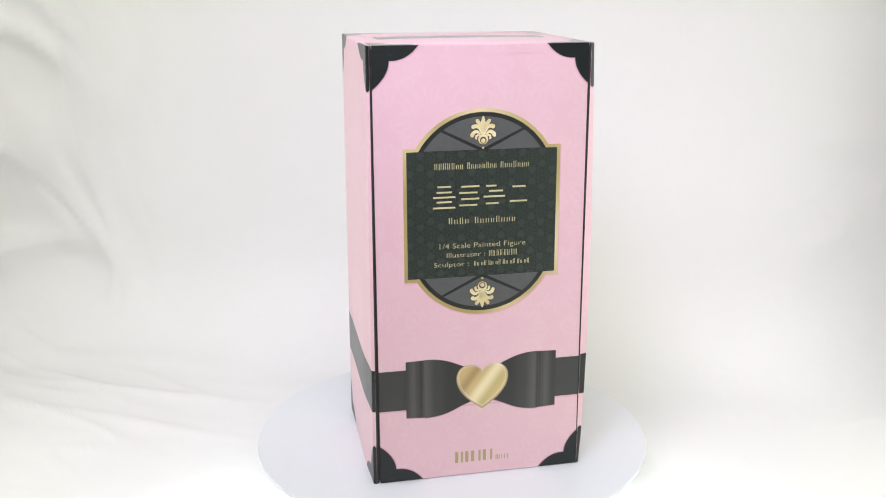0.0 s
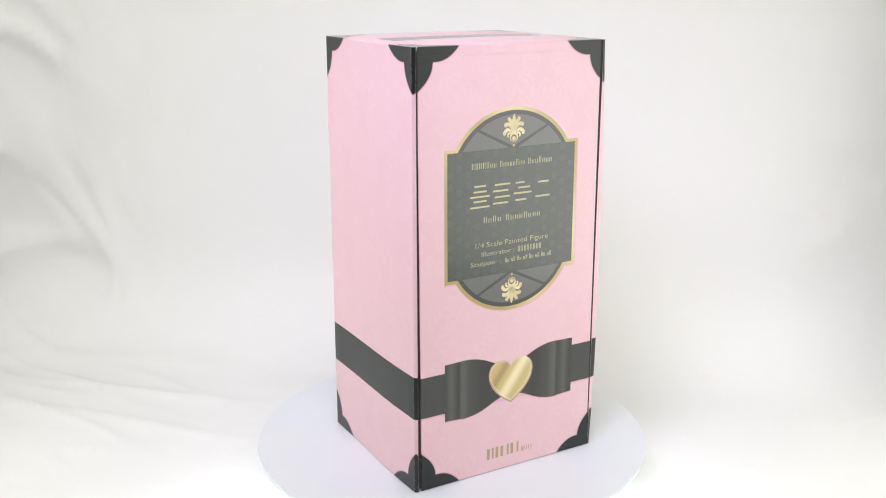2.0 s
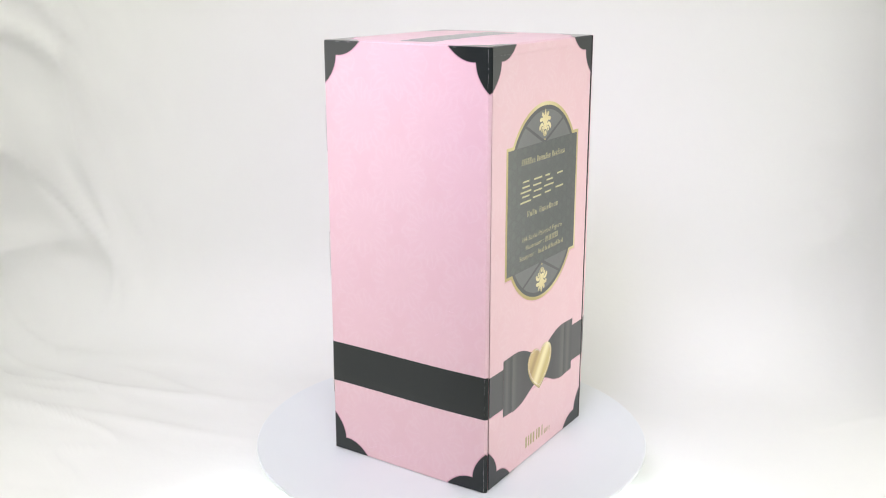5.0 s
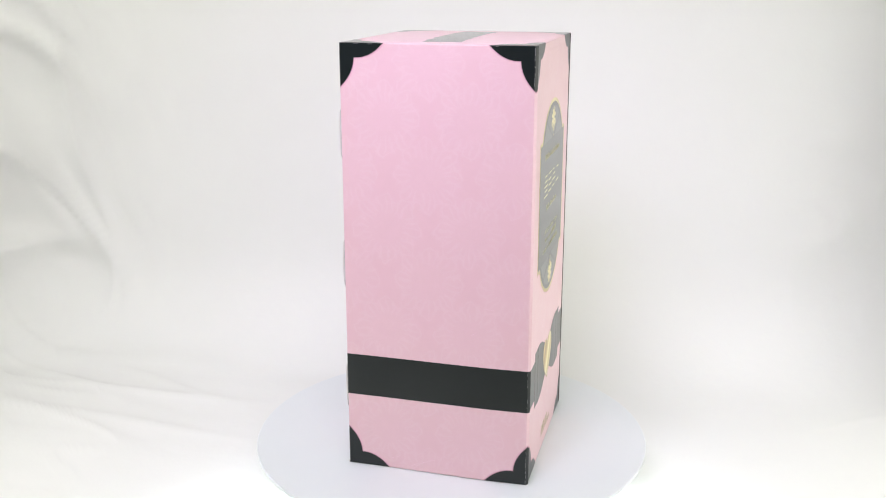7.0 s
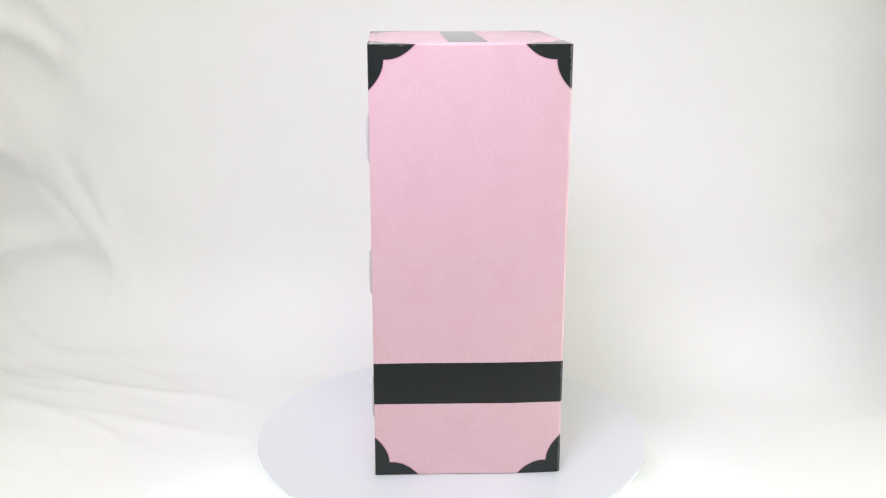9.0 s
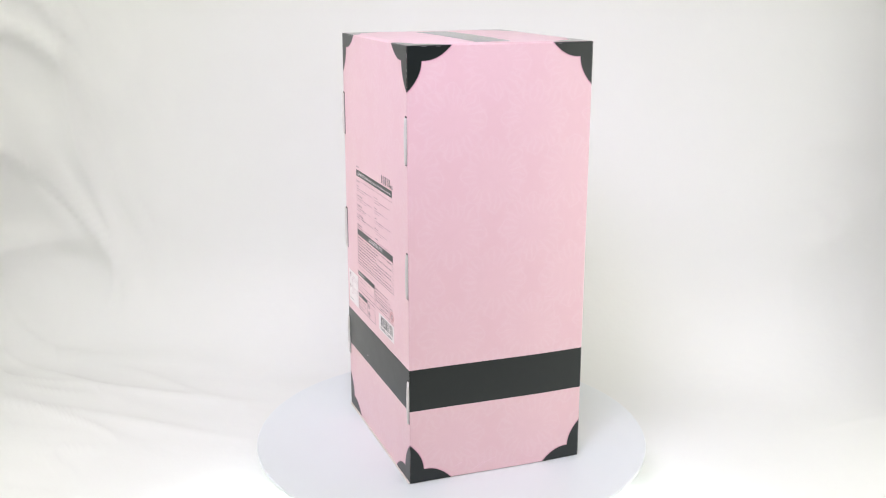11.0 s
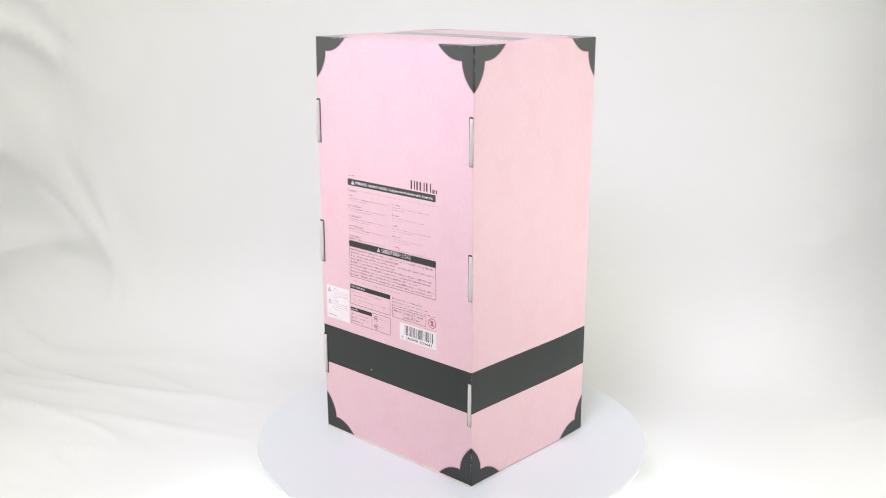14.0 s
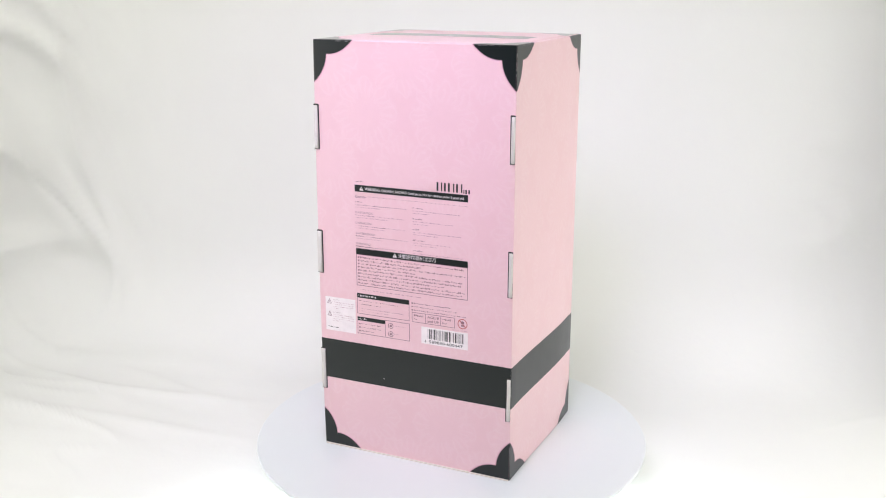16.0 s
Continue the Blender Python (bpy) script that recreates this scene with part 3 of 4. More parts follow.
    for edge in (FL, FR):
        for v0, v1 in ((0.3, 33.6), (64.5, 99.5), (H / MM - 33.8, H / MM - 0.8)):
            print_shape("edge_print", [rect(edge - 0.07, v0, edge + 0.07, v1)], "front", L + 0.10, black_ink, flap, "", 0.6)
    # the fold of the flap just under the top edge
    print_shape("fold_ridge", [rect(FL + 34, 352.6, FR - 30, 353.1)], "front", L + 0.30, pink_paper, flap, "", 0.3)
    print_shape("fold_ridge", [rect(FL + 0.4, 352.6, FL + 27, 353.1)], "front", L + 0.36, black_ink, flap, "", 0.3)
    # maker's mark: plain slabs, tall then low
    u = -23.5
    for w in (8.2, 4.4, 9.8, 9.6):
        stems = [rect(u + 0.6, 11.6, u + 3.4, 21.6)]
        if w > 5:
            stems.append(rect(u + w - 2.6, 11.6, u + w - 0.7, 21.6))
        print_shape("mark_bar", stems, "front", L + 0.10, gold_dull, flap)
        u += w + 0.6
    u = 12.6
    for w in (2.0, 4.0, 4.4):
        print_shape("mark_bar", [rect(u, 11.4, u + 0.8, 15.8), rect(u + w * 0.6, 10.6 + (w < 4.2), u + w * 0.6 + 0.7, 15.6)], "front", L + 0.10, gold_dull, flap)
        u += w + 0.7


flap_prints()


def plaque():
    L = FRONT
    cu = -0.3

    def arched(inset_rect, rad, half, lo, hi):
        """Rectangle with round arches at top and bottom; centre of the arcs 21 mm above and below the middle."""
        out = []
        mid = 227.6
        c_up, c_dn = mid + 21.2, mid - 21.2
        top_z, bot_z = hi, lo
        a0 = math.acos(min(1, (top_z - c_up) / rad))
        arc = [(cu + rad * math.sin(a), c_up + rad * math.cos(a)) for a in (a0 - 2 * a0 * i / 40 for i in range(41))]
        out += [(cu + half, bot_z), (cu + half, top_z)] + arc + [(cu - half, top_z), (cu - half, bot_z)]
        out += [(u, 2 * c_up - v - (c_up - c_dn)) for u, v in reversed(arc)]
        return out
    print_shape("soft_edge_print", [[(u + 0.4, v - 0.9) for u, v in arched(0, 63.0, 64.2, 173.4, 281.8)]], "front", L + 0.05, halo_out, flap)
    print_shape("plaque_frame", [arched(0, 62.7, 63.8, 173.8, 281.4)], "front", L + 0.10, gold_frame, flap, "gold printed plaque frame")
    print_shape("plaque_ring", [arched(0, 59.7, 61.0, 176.4, 278.8)], "front", L + 0.14, ring_ink, flap, "black line inside the frame")
    c_up, c_dn = 227.6 + 21.2, 227.6 - 21.2
    for sgn, c, edge in ((1, c_up, 279.0), (-1, c_dn, 176.2)):
        rad = 56.2
        a0 = math.acos(abs(edge - c) / rad)
        a_div = math.atan2(33.0, 46.0)
        gap = 0.022

        def pt(a):
            return (cu + rad * math.sin(a), c + sgn * rad * math.cos(a))
        for lo, hi, inner in ((-a0, -a_div - gap, [(cu - 4.2, edge)]), (-a_div + gap, a_div - gap, [(cu, edge + sgn * 0.9)]), (a_div + gap, a0, [(cu + 4.2, edge)])):
            arc = [pt(lo + (hi - lo) * i / 16) for i in range(17)]
            print_shape("plaque_segment", [arc + inner], "front", L + 0.18, grey_ink, flap, "grey fan segment")
    print_shape("plaque_panel", [rect(cu - 61.0, 176.6, cu + 61.0, 278.6)], "front", L + 0.19, panel_ink, flap, "dark floral-patterned centre panel")
    # emblems: a fan of petals over a ringed bud
    for sgn, base in ((1, 283.0), (-1, 171.4)):
        def stroke(pts, w0, w1, w2):
            """A curl: a bent line with widths at start, middle and end."""
            mid = quad_curve(*pts, 10)
            left, right = [], []
            for k, (a, b) in enumerate(mid):
                p, q = mid[max(0, k - 1)], mid[min(10, k + 1)]
                dx, dy = q[0] - p[0], q[1] - p[1]
                d = math.hypot(dx, dy)
                t = k / 10
                w = 1.3 * (w0 * (1 - t) ** 2 + 2 * w1 * t * (1 - t) + w2 * t * t) / 2
                left.append((a - dy / d * w, b + dx / d * w))
                right.append((a + dy / d * w, b - dx / d * w))
            return [(cu + 0.2 + a, base + 3.4 + (sgn - 1) * 3.4 + sgn * b) for a, b in left + right[::-1]]
        shapes = [stroke(((0, 4.0), (0, 12), (0, 19)), 1.0, 5.6, 0.4)]
        for k in (-1, 1):
            for pts, widths, knob in ((((0.9, 4.2), (1.0, 12.5), (5.2, 15.2)), (0.6, 2.4, 2.2), 1.5), (((1.6, 4.6), (2.6, 13.0), (8.4, 10.6)), (0.6, 2.6, 2.4), 1.7),
                                      (((2.4, 4.2), (5.6, 9.6), (9.4, 3.8)), (0.6, 2.6, 2.2), 1.5), (((3.0, 3.4), (5.4, 5.2), (6.0, 1.4)), (0.6, 1.8, 1.2), 0.8)):
                shapes.append(stroke([(k * a, b) for a, b in pts], *widths))
                shapes.append(disc(cu + 0.2 + k * (pts[2][0] - 0.5), base + sgn * (pts[2][1] + 3.4), knob, 10))
        for pts in shapes:
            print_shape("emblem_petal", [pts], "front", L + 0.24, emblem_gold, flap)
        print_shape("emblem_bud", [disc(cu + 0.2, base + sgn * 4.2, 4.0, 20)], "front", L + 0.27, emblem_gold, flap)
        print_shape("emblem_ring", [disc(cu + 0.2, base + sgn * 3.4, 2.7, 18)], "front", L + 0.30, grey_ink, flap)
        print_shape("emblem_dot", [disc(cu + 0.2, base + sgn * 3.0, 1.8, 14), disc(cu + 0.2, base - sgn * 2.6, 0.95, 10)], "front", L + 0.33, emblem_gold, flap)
    # words, and plain bars where names and the maker's words stand
    T = L + 0.25

    def letter_bars(u0, u1, v, high, count, tall, stem=0.55):
        """One word as plain upright bars, two to a letter; the letters in tall reach full height."""
        step = (u1 - u0) / count
        shapes = []
        for k in range(count):
            h = high if k in tall else high * 0.68
            a = u0 + k * step
            shapes += [rect(a + step * 0.10, v, a + step * 0.10 + stem, v + h), rect(a + step * 0.56, v, a + step * 0.56 + stem * 0.8, v + h)]
        tagged(print_shape("name_bars", shapes, "front", T, gold_text, flap), kind="stuff")
    letter_bars(-39.4, -15.4, 264.2, 5.0, 7, (0, 1, 2, 3, 4))
    letter_bars(-13.0, 11.6, 264.2, 5.0, 8, (0, 5))
    letter_bars(14.0, 38.4, 264.2, 5.0, 7, (0, 3))
    for u0, u1, rows in ((-40.4, -22.4, ((0.0, 1.0, 0.0), (0.16, 0.84, 4.6), (0.0, 1.0, 8.4), (0.16, 0.84, 12.4), (0.2, 0.8, 16.8))),
                         (-19.2, -3.0, ((0.0, 0.9, 1.4), (0.1, 1.0, 6.4), (0.0, 0.9, 11.4), (0.1, 1.0, 16.4))),
                         (0.6, 18.0, ((0.1, 0.7, 2.0), (0.0, 1.0, 7.6), (0.25, 0.9, 12.0), (0.1, 0.6, 16.2))),
                         (22.0, 36.4, ((0.0, 1.0, 3.0), (0.15, 0.9, 14.8)))):
        w = u1 - u0
        shapes = [rect(u0 + a * w, 233.0 + v, u0 + b * w, 234.4 + v) for a, b, v in rows]
        tagged(print_shape("name_bars", shapes, "front", T, gold_text, flap), kind="stuff")
    letter_bars(-28.2, -10.4, 220.2, 5.0, 4, (0, 2), 0.7)
    letter_bars(-6.8, 28.0, 220.2, 5.0, 8, (0, 4), 0.7)
    lettering("printed_words", "1/4 Scale Painted Figure", "front", cu + 0.4, 200.2, 4.2, T, gold_text, flap, 71.0, "CENTER", -0.012)
    lettering("printed_words", "Illustrator :", "front", -29.6, 192.8, 3.8, T, gold_text, flap, 31.5, "LEFT", -0.012)
    lettering("printed_words", "Sculptor :", "front", -40.0, 185.2, 3.8, T, gold_text, flap, 28.5, "LEFT", -0.012)
    for k in range(4):
        letter_bars(5.4 + k * 6.1, 11.0 + k * 6.1, 192.2, 4.9, 2, (0, 1), 0.5)
    for k in range(8):
        letter_bars(-7.2 + k * 6.0, -2.4 + k * 6.0, 184.8, 4.0, 2, (k % 2,), 0.5)


plaque()


def top_panel():
    n = 20
    bm = bmesh.new()
    x1, y1 = W / 2 - 0.0014, D / 2 - 0.0014

    def z(x, y):
        return H - 0.0002 + 0.0010 * (1 - (x / x1) ** 2) * (1 - (y / y1) ** 2)
    grid = [[bm.verts.new((x, y, z(x, y))) for y in (-y1 + 2 * y1 * j / n for j in range(n + 1))] for x in (-x1 + 2 * x1 * i / n for i in range(n + 1))]
    for i in range(n):
        for j in range(n):
            bm.faces.new((grid[i][j], grid[i + 1][j], grid[i + 1][j + 1], grid[i][j + 1]))
    edge = [grid[i][0] for i in range(n)] + [grid[n][j] for j in range(n)] + [grid[i][n] for i in range(n, 0, -1)] + [grid[0][j] for j in range(n, 0, -1)]
    low = [bm.verts.new((v.co.x, v.co.y, H - 0.003)) for v in edge]
    for i in range(len(edge)):
        bm.faces.new((edge[i - 1], low[i - 1], low[i], edge[i]))
    lay = bm.loops.layers.uv.verify()
    for f in bm.faces:
        for l in f.loops:
            l[lay].uv = (l.vert.co.x, l.vert.co.y)
    top = named_uv(part("top_flap", bm, pink_paper, box, "pink closing flap, slightly domed"))
    smooth(top)

    def layer(name, cells, lift, mat, label=""):
        """Quads given in mm on the domed flap."""
        b = bmesh.new()
        uvl = b.loops.layers.uv.verify()
        for quad in cells:
            b.faces.new([b.verts.new((u * MM, v * MM, z(u * MM, v * MM) + lift * MM)) for u, v in quad])
        b.normal_update()
        bmesh.ops.reverse_faces(b, faces=[f for f in b.faces if f.normal.z < 0])
        for f in b.faces:
            for l in f.loops:
                l[uvl].uv = (l.vert.co.x, l.vert.co.y)
        FLAT.add(name)
        return named_uv(part(name, b, mat, top, label))
    rng = random.Random(4)
    cells, fray = [], (0.0, 0.0)
    for i in range(28):
        u0, u1 = -72 + 144 * i / 28, -72 + 144 * (i + 1) / 28
        e0, e1 = fray, (rng.uniform(-1.3, 1.3), rng.uniform(-1.3, 1.3))
        fray = e1
        cells.append([(u0, -14.5 + e0[0]), (u1, -14.5 + e1[0]), (u1, 16.5 + e1[1]), (u0, 16.5 + e0[1])])
    layer("strap_print", cells, 0.10, top_ink, "black printed strap across the top")
    for sx in (-1, 1):
        for sy in (-1, 1):
            for grow, lift, mat, name in ((1.2, 0.06, halo_out, "soft_edge_print"), (0.0, 0.12, top_ink, "corner_print")):
                a = lobe_samples(1.5, 38 + grow, grow)
                cells = []
                for a0, a1 in zip(a, a[1:]):
                    h0, h1 = max(1.55, lobe_height(a0, grow)), max(1.55, lobe_height(a1, grow))
                    cells.append([(sx * (W / 2 / MM - a0), sy * (D / 2 / MM - 1.5)), (sx * (W / 2 / MM - a1), sy * (D / 2 / MM - 1.5)),
                                  (sx * (W / 2 / MM - a1), sy * (D / 2 / MM - h1)), (sx * (W / 2 / MM - a0), sy * (D / 2 / MM - h0))])
                layer(name, cells, lift, mat)


top_panel()


def tabs():
    """Board tabs that come through slots at the back edges of the side walls."""
    for face, us in (("back", (87.0, -88.0)),):
        for u in us:
            sgn = 1 if u > 0 else -1
            for v0, v1 in ((269.0, 305.2), (161.0, 197.4), (53.4, 90.0)):
                slot = [(u - sgn * 2.6, v0 - 0.8), (u + sgn * 1.6, v0 - 0.8), (u + sgn * 1.6, v1 + 0.8), (u + sgn * 1.0, v1 + 1.3), (u - sgn * 1.9, v1 + 1.3), (u - sgn * 2.6, v1 + 0.8)]
                # no opening is cut; a dark sheet gives the slot's shade
                print_shape("tab_slot", [slot], face, 0.20, slot_shade, body)
                bm = bmesh.new()
                rings = []
                for i in range(9):
                    t = i / 8
                    v = v0 + (v1 - v0) * t
                    bow = 0.5 * math.sin(math.pi * t) + (0.25 if t in (0.0, 1.0) else 0.45)
                    lean = 0.35 * math.sin(t * 4.0 + u)
                    prof = [(-1.5, 0.15), (-1.5, 0.5 + bow * 0.8), (-0.9, 1.0 + bow), (0.2, 1.15 + bow), (1.1, 0.8 + bow * 0.7), (1.5, 0.15)]
                    rings.append([bm.verts.new(on_face(face, u + a * 0.98 * sgn + lean * 0.4, v, b)) for a, b in prof])
                for a, b in zip(rings, rings[1:]):
                    for k in range(6):
                        bm.faces.new((a[k - 1], a[k], b[k], b[k - 1]))
                bm.faces.new(rings[0])
                bm.faces.new(rings[-1])
                smooth(part("board_tab", bm, tab_paper, body, "pale folded board tab"))


tabs()


def back_prints():
    F, T = "back", 0.12

    def bars(rows, mat, name="text_bars", parent=body):
        tagged(print_shape(name, rows, F, T, mat, parent), kind="stuff")

    def small_lines(u0, u1, v_top, lines, pitch, height, mat, rng, parent=body, lift=T, wide=(0.4, 1.2), gap=0.4):
        shapes = []
        trim = 0.11 * height
        for k in range(lines):
            end = u1 if k < lines - 1 or lines == 1 else u0 + (u1 - u0) * rng.uniform(0.35, 0.8)
            u = u0
            while u < end - 0.6:
                w = min(rng.uniform(*wide), end - u)
                low, high = rng.choice((0.0, 0.0, 0.18, 0.3)), rng.choice((0.0, 0.15, 0.3, 0.42))
                shapes.append(rect(u, v_top - k * pitch - height * (1 - low) + trim, u + w, v_top - k * pitch - trim - height * high))
                u += w + (gap if rng.random() < 0.8 else gap * 3.0)
        ob = print_shape("text_bars", shapes, F, lift, mat, parent)
        tagged(ob, kind="stuff")

    rng = random.Random(11)
    # maker's mark, as slabs
    u = 21.6
    for w in (6.0, 3.0, 6.6, 6.4):
        stems = [rect(u + 0.5, 242.4, u + 2.1, 249.4)]
        if w > 4:
            stems.append(rect(u + w - 1.6, 242.4, u + w - 0.5, 249.4))
        print_shape("mark_bar", stems, F, T, black_ink, body)
        u += w + 0.5
    for w in (1.2, 2.2, 2.2):
        print_shape("mark_bar", [rect(u, 242.0, u + w * 0.6, 245.2)], F, T, black_ink, body)
        u += w + 0.4
    small_lines(-53.0, -44.6, 244.8, 1, 2, 1.5, small_print, rng)
    # warning strip
    print_shape("warning_strip", [rect(-53.2, 235.2, 49.6, 241.0)], F, T, black_ink, body, "black strip with white warning words")

    def triangle(u, v, s, lift, mat, inner):
        print_shape("warning_sign", [[(u - s, v - s * 0.8), (u + s, v - s * 0.8), (u, v + s)]], F, lift, mat, body)
        print_shape("warning_sign", [rect(u - s * 0.12, v - s * 0.3, u + s * 0.12, v + s * 0.45), disc(u, v - s * 0.52, s * 0.14, 6)], F, lift + 0.05, inner, body)
    triangle(-46.8, 238.0, 2.0, T + 0.05, white_ink, black_ink)
    lettering("printed_words", "WARNING:", F, -43.6, 236.9, 2.4, T + 0.05, white_ink, body, 14.5, bold=0.012)
    lettering("printed_words", "CHOKING HAZARD- Small parts. Not for children under 3 years old.", F, -28.0, 236.9, 2.1, T + 0.05, white_ink, body, 74.5, bold=0.006)
    lettering("printed_words", "Caution", F, -53.0, 229.9, 2.3, T, small_print, body, 10.6)
    small_lines(-41.0, 49.4, 232.0, 1, 2, 0.75, faint_print, rng)
    # language blocks in two columns
    v = 227.2
    for word in ("", "ATTENTION:", "ATENCIÓN:", "ATTENZIONE:", "WARNUNG:"):
        if word:
            lettering("printed_words", word, F, -50.6, v - 1.6, 1.7, T, small_print, body, 1.45 * len(word))
            bars([frame_line(-53.0, v - 1.6, -51.4, v, 0.3)[k] for k in range(4)], faint_print)
        else:
            small_lines(-53.0, -46.0, v, 1, 2, 1.7, small_print, rng)
        bold = -28.0 + rng.uniform(-6, 8)
        small_lines(-53.0, bold, v - 2.5, 1, 2.0, 1.3, small_print, rng)
        small_lines(bold + 0.6, -4.0 - rng.uniform(0, 8), v - 2.5, 1, 2.0, 1.1, faint_print, rng)
        small_lines(-53.0, -22.0 - rng.uniform(0, 10), v - 4.6, 1, 2.0, 1.1, faint_print, rng)
        v -= 9.0
    v = 226.8
    for k in range(5):
        small_lines(0.6, 0.6 + rng.uniform(6, 14), v, 1, 2, 1.5, small_print, rng)
        small_lines(0.6, 46.0 - rng.uniform(0, 14), v - 2.6, 2, 2.0, 1.1, faint_print, rng)
        v -= 9.0
    # caution box
    print_shape("caution_header", [rect(-53.2, 181.0, 49.8, 186.3)], F, T, black_ink, body, "black strip over the caution box")
    bars(frame_line(-53.2, 153.2, 49.8, 181.0, 0.45), small_print, "caution_frame")
    triangle(-16.4, 183.6, 2.0, T + 0.05, white_ink, black_ink)
    lettering("printed_words", "注意", F, -13.0, 182.4, 2.6, T + 0.05, white_ink, body, 6.6, bold=0.01)
    lettering("printed_words", "【必ずお読みください】", F, -6.0, 182.4, 2.8, T + 0.05, white_ink, body, 27.0, bold=0.01)
    v = 179.2
    for k in range(9):
        bars([rect(-51.6, v - 1.5, -50.2, v - 0.2)], small_print, "bullet_prints")
        small_lines(-49.4, (47.0, 8.0, 47.6, 2.0, 46.0, 44.0, 30.0, 47.4, 46.0)[k], v + 0.1, 1, 2, 1.9, small_print, rng, body, T, (0.35, 1.1), 0.42)
        v -= 2.82
    small_lines(-50.0, 8.0, 150.4, 1, 2, 1.0, faint_print, rng)
    # maker and rule boxes
    bars(frame_line(-53.3, 127.8, -3.3, 146.3, 0.4), small_print, "info_frame")
    print_shape("info_header", [rect(-53.3, 142.2, -3.3, 146.3)], F, T + 0.01, black_ink, body, "black heading strip")
    small_lines(-52.0, -34.0, 145.2, 1, 2, 1.9, white_ink, rng, lift=T + 0.06)
    small_lines(-51.6, -14.0, 140.2, 2, 3.2, 1.0, small_print, rng)
    small_lines(-51.6, -8.0, 133.2, 2, 2.2, 0.9, faint_print, rng)
    bars(frame_line(-53.3, 109.6, -26.2, 125.0, 0.4) + frame_line(-26.6, 109.6, -3.1, 125.4, 0.4), small_print, "info_frame")
    print_shape("info_header", [rect(-53.3, 121.6, -26.2, 125.0)], F, T + 0.01, black_ink, body, "black heading strip")
    small_lines(-52.2, -44.0, 124.1, 1, 2, 1.6, white_ink, rng, lift=T + 0.06)
    for v in (119.4, 116.2, 113.0):
        bars([rect(-51.8, v - 1.4, -50.5, v - 0.1)], small_print, "bullet_prints")
        small_lines(-49.6, -30.0 - (v < 114) * 8, v, 1, 2, 1.3, small_print, rng)
    for v, w in ((121.6, 12.0), (114.2, 4.0)):
        bars([bar(-21.2 + 2.4 * math.cos(a), v - 0.8 + 2.4 * math.sin(a), -21.2 + 2.4 * math.cos(a + 0.9), v - 0.8 + 2.4 * math.sin(a + 0.9), 0.6) for a in (0.2, 1.1, 2.3, 3.2, 4.4, 5.3)], small_print, "recycling_mark")
        bars([rect(-22.2, v - 1.7, -20.2, v + 0.1)], small_print, "recycling_mark")
        small_lines(-17.6, -17.6 + w, v + 0.2, 1, 2, 0.9, faint_print, rng)
    for k, v in enumerate((144.9, 141.9, 138.9)):
        bars([rect(-1.2, v - 1.3, 0.0, v - 0.1)], small_print, "bullet_prints")
        small_lines(1.0, (36.0, 40.0, 49.0)[k], v, 1, 2, 1.2, small_print, rng)
    bars(frame_line(-0.9, 127.6, 12.0, 136.3, 0.4) + frame_line(11.6, 127.6, 25.8, 136.5, 0.4) + frame_line(25.4, 127.6, 38.5, 136.6, 0.4), small_print, "age_frame")
    for u0, u1 in ((1.0, 10.2), (27.2, 36.8)):
        small_lines(u0, u1, 134.9, 2, 3.2, 2.2, small_print, rng)
    lettering("printed_words", "AGE18", F, 13.4, 132.7, 2.2, T, small_print, body, 10.6, bold=0.012)
    lettering("printed_words", "and UP", F, 13.4, 129.2, 2.2, T, small_print, body, 10.6, bold=0.012)
    bars([bar(45.4 + 4.1 * math.cos(a), 132.2 + 4.1 * math.sin(a), 45.4 + 4.1 * math.cos(a + 0.27), 132.2 + 4.1 * math.sin(a + 0.27), 0.7) for a in (i * 0.2618 for i in range(24))] + [bar(42.6, 135.2, 48.4, 129.2, 0.8)], red_ink, "no_infants_mark")
    bars([disc(45.4, 133.2, 1.5, 10), rect(44.0, 130.0, 47.0, 131.4)], small_print, "no_infants_mark")
    small_lines(36.0, 50.0, 126.4, 1, 2, 0.7, faint_print, rng)
    # barcode sticker
    tag = print_shape("barcode_label", [rect(7.8, 109.8, 50.2, 124.8)], F, T, sticker_paper, body, "white barcode field")
    stripes, u = [], 13.8
    while u < 46.2:
        w = rng.choice((0.3, 0.3, 0.3, 0.6, 0.6, 0.9))
        stripes.append(rect(u, 114.6, u + w, 123.4))
        u += w + rng.choice((0.36, 0.45, 0.7, 1.0, 1.0))
    tagged(print_shape("barcode_bars", stripes, F, T + 0.06, black_ink, tag), kind="stuff")
    lettering("printed_digits", "4", F, 10.4, 111.0, 2.5, T + 0.06, black_ink, tag)
    lettering("printed_digits", "589890", F, 15.0, 111.0, 2.5, T + 0.06, black_ink, tag, 14.4)
    lettering("printed_digits", "600447", F, 31.2, 111.0, 2.5, T + 0.06, black_ink, tag, 14.4)
    # white sticker lapping the artwork
    st = print_shape("caution_sticker", [rect(-84.8, 108.6, -55.0, 139.4)], F, 0.20, sticker_paper, body, "white caution sticker", 0.14)
    for v in (135.8, 124.4):
        print_shape("warning_sign", [bar(-82.8, v - 2.4, -78.8, v - 2.4, 0.45), bar(-82.8, v - 2.4, -80.8, v + 1.6, 0.45), bar(-78.8, v - 2.4, -80.8, v + 1.6, 0.45), rect(-81.0, v - 1.5, -80.6, v + 0.2)], F, 0.26, small_print, st)
        small_lines(-77.4, -70.0, v + 1.6, 1, 2, 0.8, small_print, rng, st, 0.26)
        small_lines(-77.4, -56.8, v - 0.6, 4, 1.9, 0.7, faint_print, rng, st, 0.26)
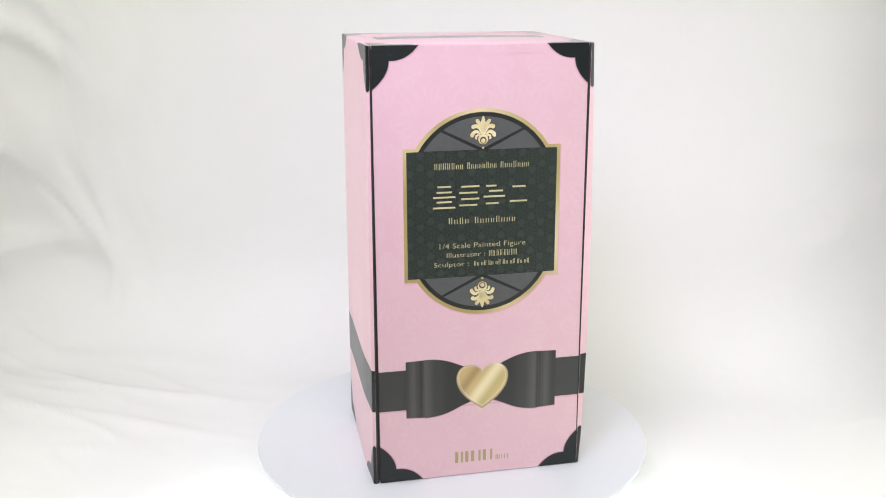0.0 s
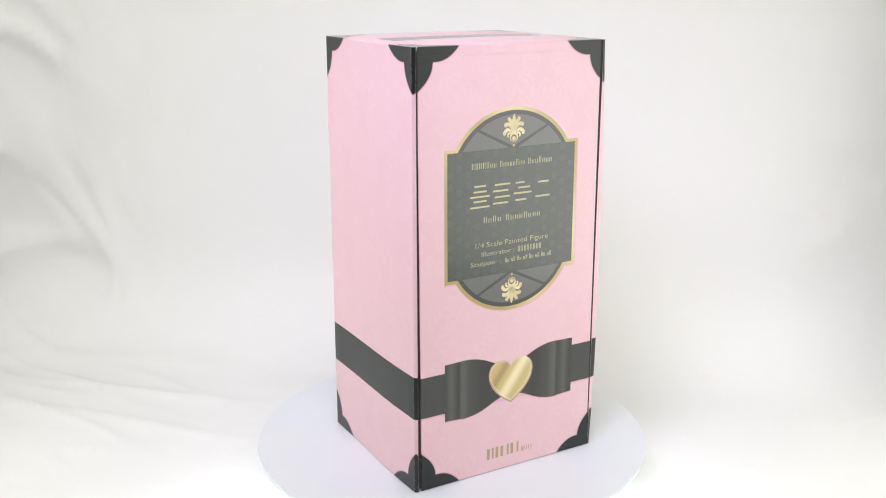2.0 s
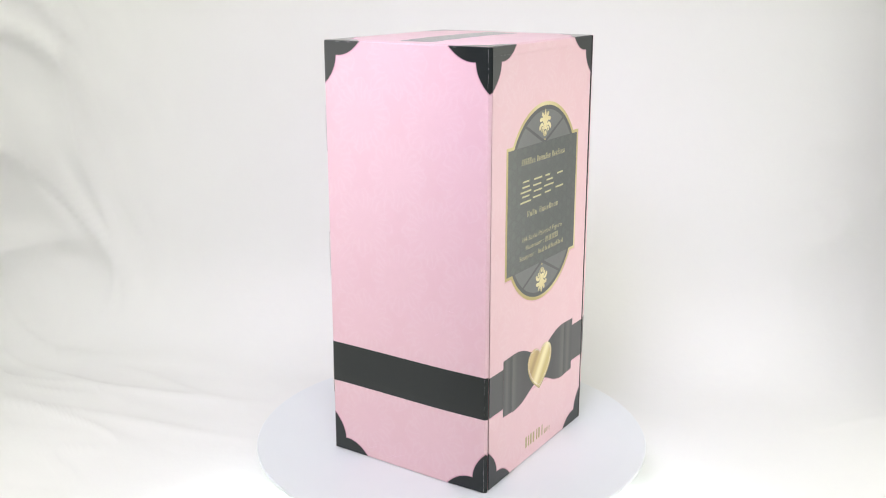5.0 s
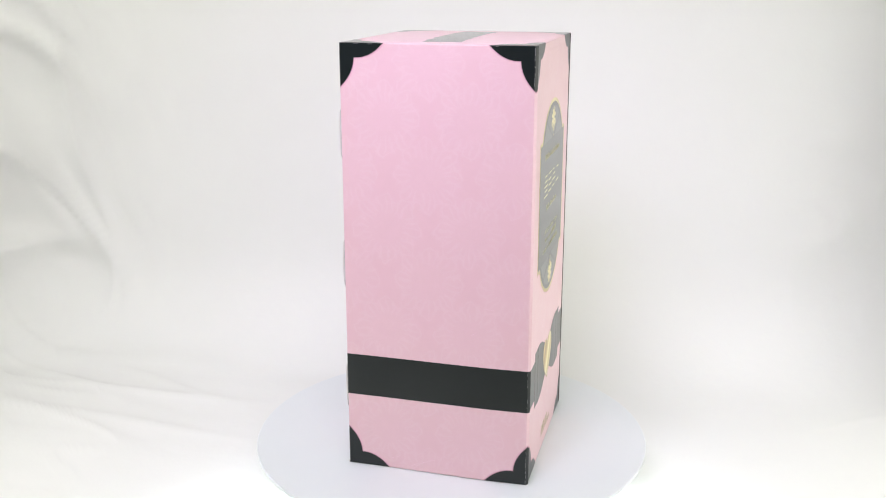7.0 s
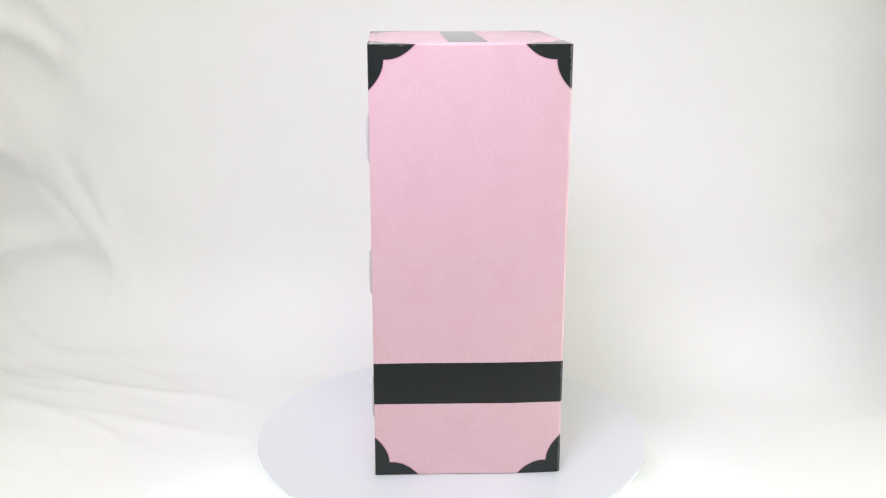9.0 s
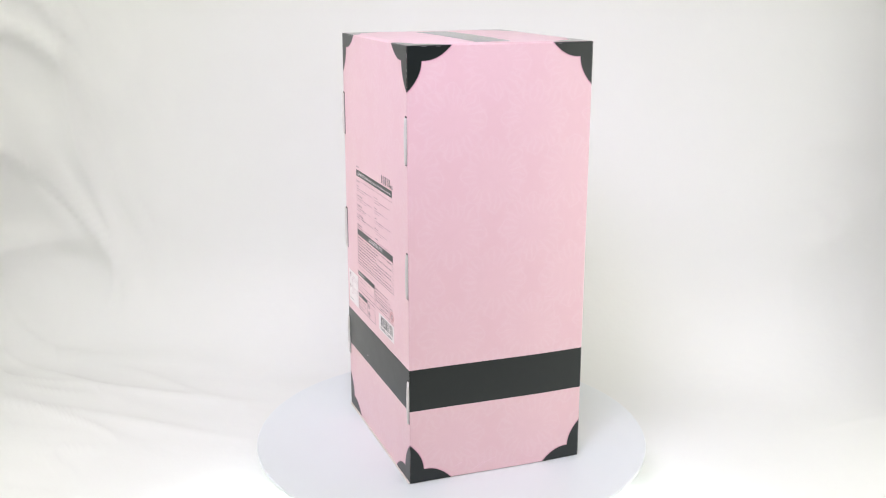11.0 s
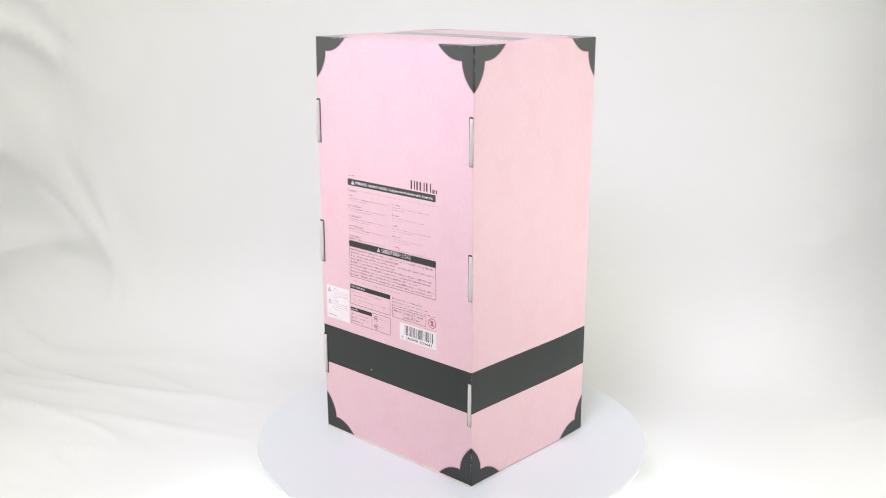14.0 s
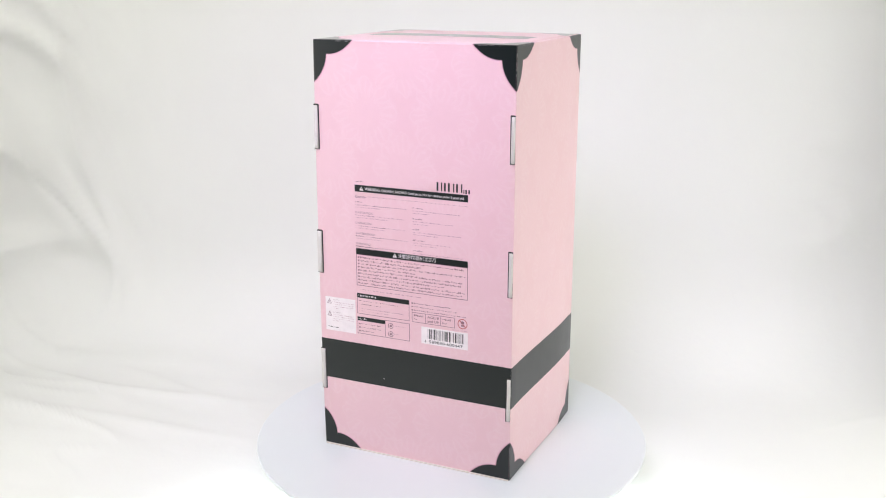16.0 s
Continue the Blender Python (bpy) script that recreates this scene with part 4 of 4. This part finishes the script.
    small_lines(-82.4, -72.0, 112.6, 1, 2, 1.4, black_ink, rng, st, 0.26)


back_prints()


def edge_wear():
    """Pale rubbed slivers along the folds and the top edges of the black corners."""
    rng = random.Random(8)
    for ci, cs in enumerate(CORNER_S):
        ridge = (1.4, 0.0, 0.0, -1.4)[ci]
        bm = bmesh.new()

        def sliver(a0, z0, a1, z1):
            quad = []
            for a, z in ((a0, z0), (a1, z0), (a1, z1), (a0, z1)):
                p, n = ring_at(min(RING_LEN, max(0.0, cs + a * MM)))
                quad.append(bm.verts.new((p.x + n.x * 0.17 * MM, p.y + n.y * 0.17 * MM, z * MM)))
            bm.faces.new(quad)
        for z_lo, z_hi in ((H / MM - 32, H / MM - 1.0), (1.0, 30.0), (66.0, 100.0)):
            z = z_lo
            while z < z_hi:
                step = rng.uniform(0.8, 4.0)
                if rng.random() < 0.6:
                    w = rng.uniform(0.08, 0.26)
                    off = ridge + rng.uniform(-0.15, 0.15)
                    sliver(off - w, z, off + w, min(z_hi, z + step))
                z += step + rng.uniform(0.2, 1.6)
        a = -32.0
        while a < 32.0:
            step = rng.uniform(1.0, 5.0)
            if 0.0 < cs + a * MM and cs + (a + step) * MM < RING_LEN and rng.random() < 0.55 and not -1.8 - step < a < 1.8:
                sliver(a, H / MM - 1.0 - rng.uniform(0.1, 0.4), a + step, H / MM - 0.75)
            a += step + rng.uniform(0.3, 2.0)
        bm.normal_update()
        bmesh.ops.reverse_faces(bm, faces=[f for f in bm.faces if f.normal.dot(f.calc_center_median() * Vector((1, 1, 0))) < 0])
        bm.normal_update()
        ring_uv(bm)
        FLAT.add("edge_wear")
        tagged(named_uv(part("edge_wear", bm, wear_ink, body)), kind="stuff")


edge_wear()


def scuffs():
    """Fine pale scratches on the side wall near the bottom."""
    for u, v, du, dv in ((-22, 4.0, 9, 5.5), (-18, 4.2, 7, 5.0), (-12, 8.0, 6, 3.0), (-6, 11.0, 5, 1.0), (-40, 9.0, 8, 3.2), (40, 152, 9, -1.0), (30, 128, 4, 3)):
        print_shape("scuff_mark", [bar(u, v, u + du, v + dv, 0.25)], "left", 0.07, scuff_ink, body)


scuffs()
print_shape("white_speck", [disc(-28.3, 71.2, 0.45, 8)], "back", 0.22, white_ink, body)


def swell():
    """The other side wall bulges, most at its front fold."""
    for ob in [body] + list(body.children):
        for v in ob.data.vertices:
            edge = (v.co.x / MM - (W / 2 / MM - 2.1)) / 2.1
            z = min(max(v.co.z / MM, 0.0), H / MM)
            if edge > 0.0:
                for (z0, b0), (z1, b1) in zip(SWELL, SWELL[1:]):
                    if z0 <= z <= z1:
                        v.co.x += (b0 + (b1 - b0) * (z - z0) / (z1 - z0)) * MM * min(1.0, edge) * (0.35 + 0.65 * min(1.0, max(0.0, (D / 2 - v.co.y) / D)))
                        break


swell()


def motions():
    rows = []
    for i in range(33):
        t = 0.5 * i
        a = radians(TURN_0 + TURN_RATE * t)
        x, y = BOX_X * math.cos(a) - BOX_Y * math.sin(a), BOX_X * math.sin(a) + BOX_Y * math.cos(a)
        rows.append((t, pose(x, y, 0.0004, 0, 0, math.degrees(a))))
    walk(box, rows)
    walk(platter, [(0.5 * i, pose(0, 0, 0, 0, 0, TURN_0 + TURN_RATE * 0.5 * i)) for i in range(33)])


motions()
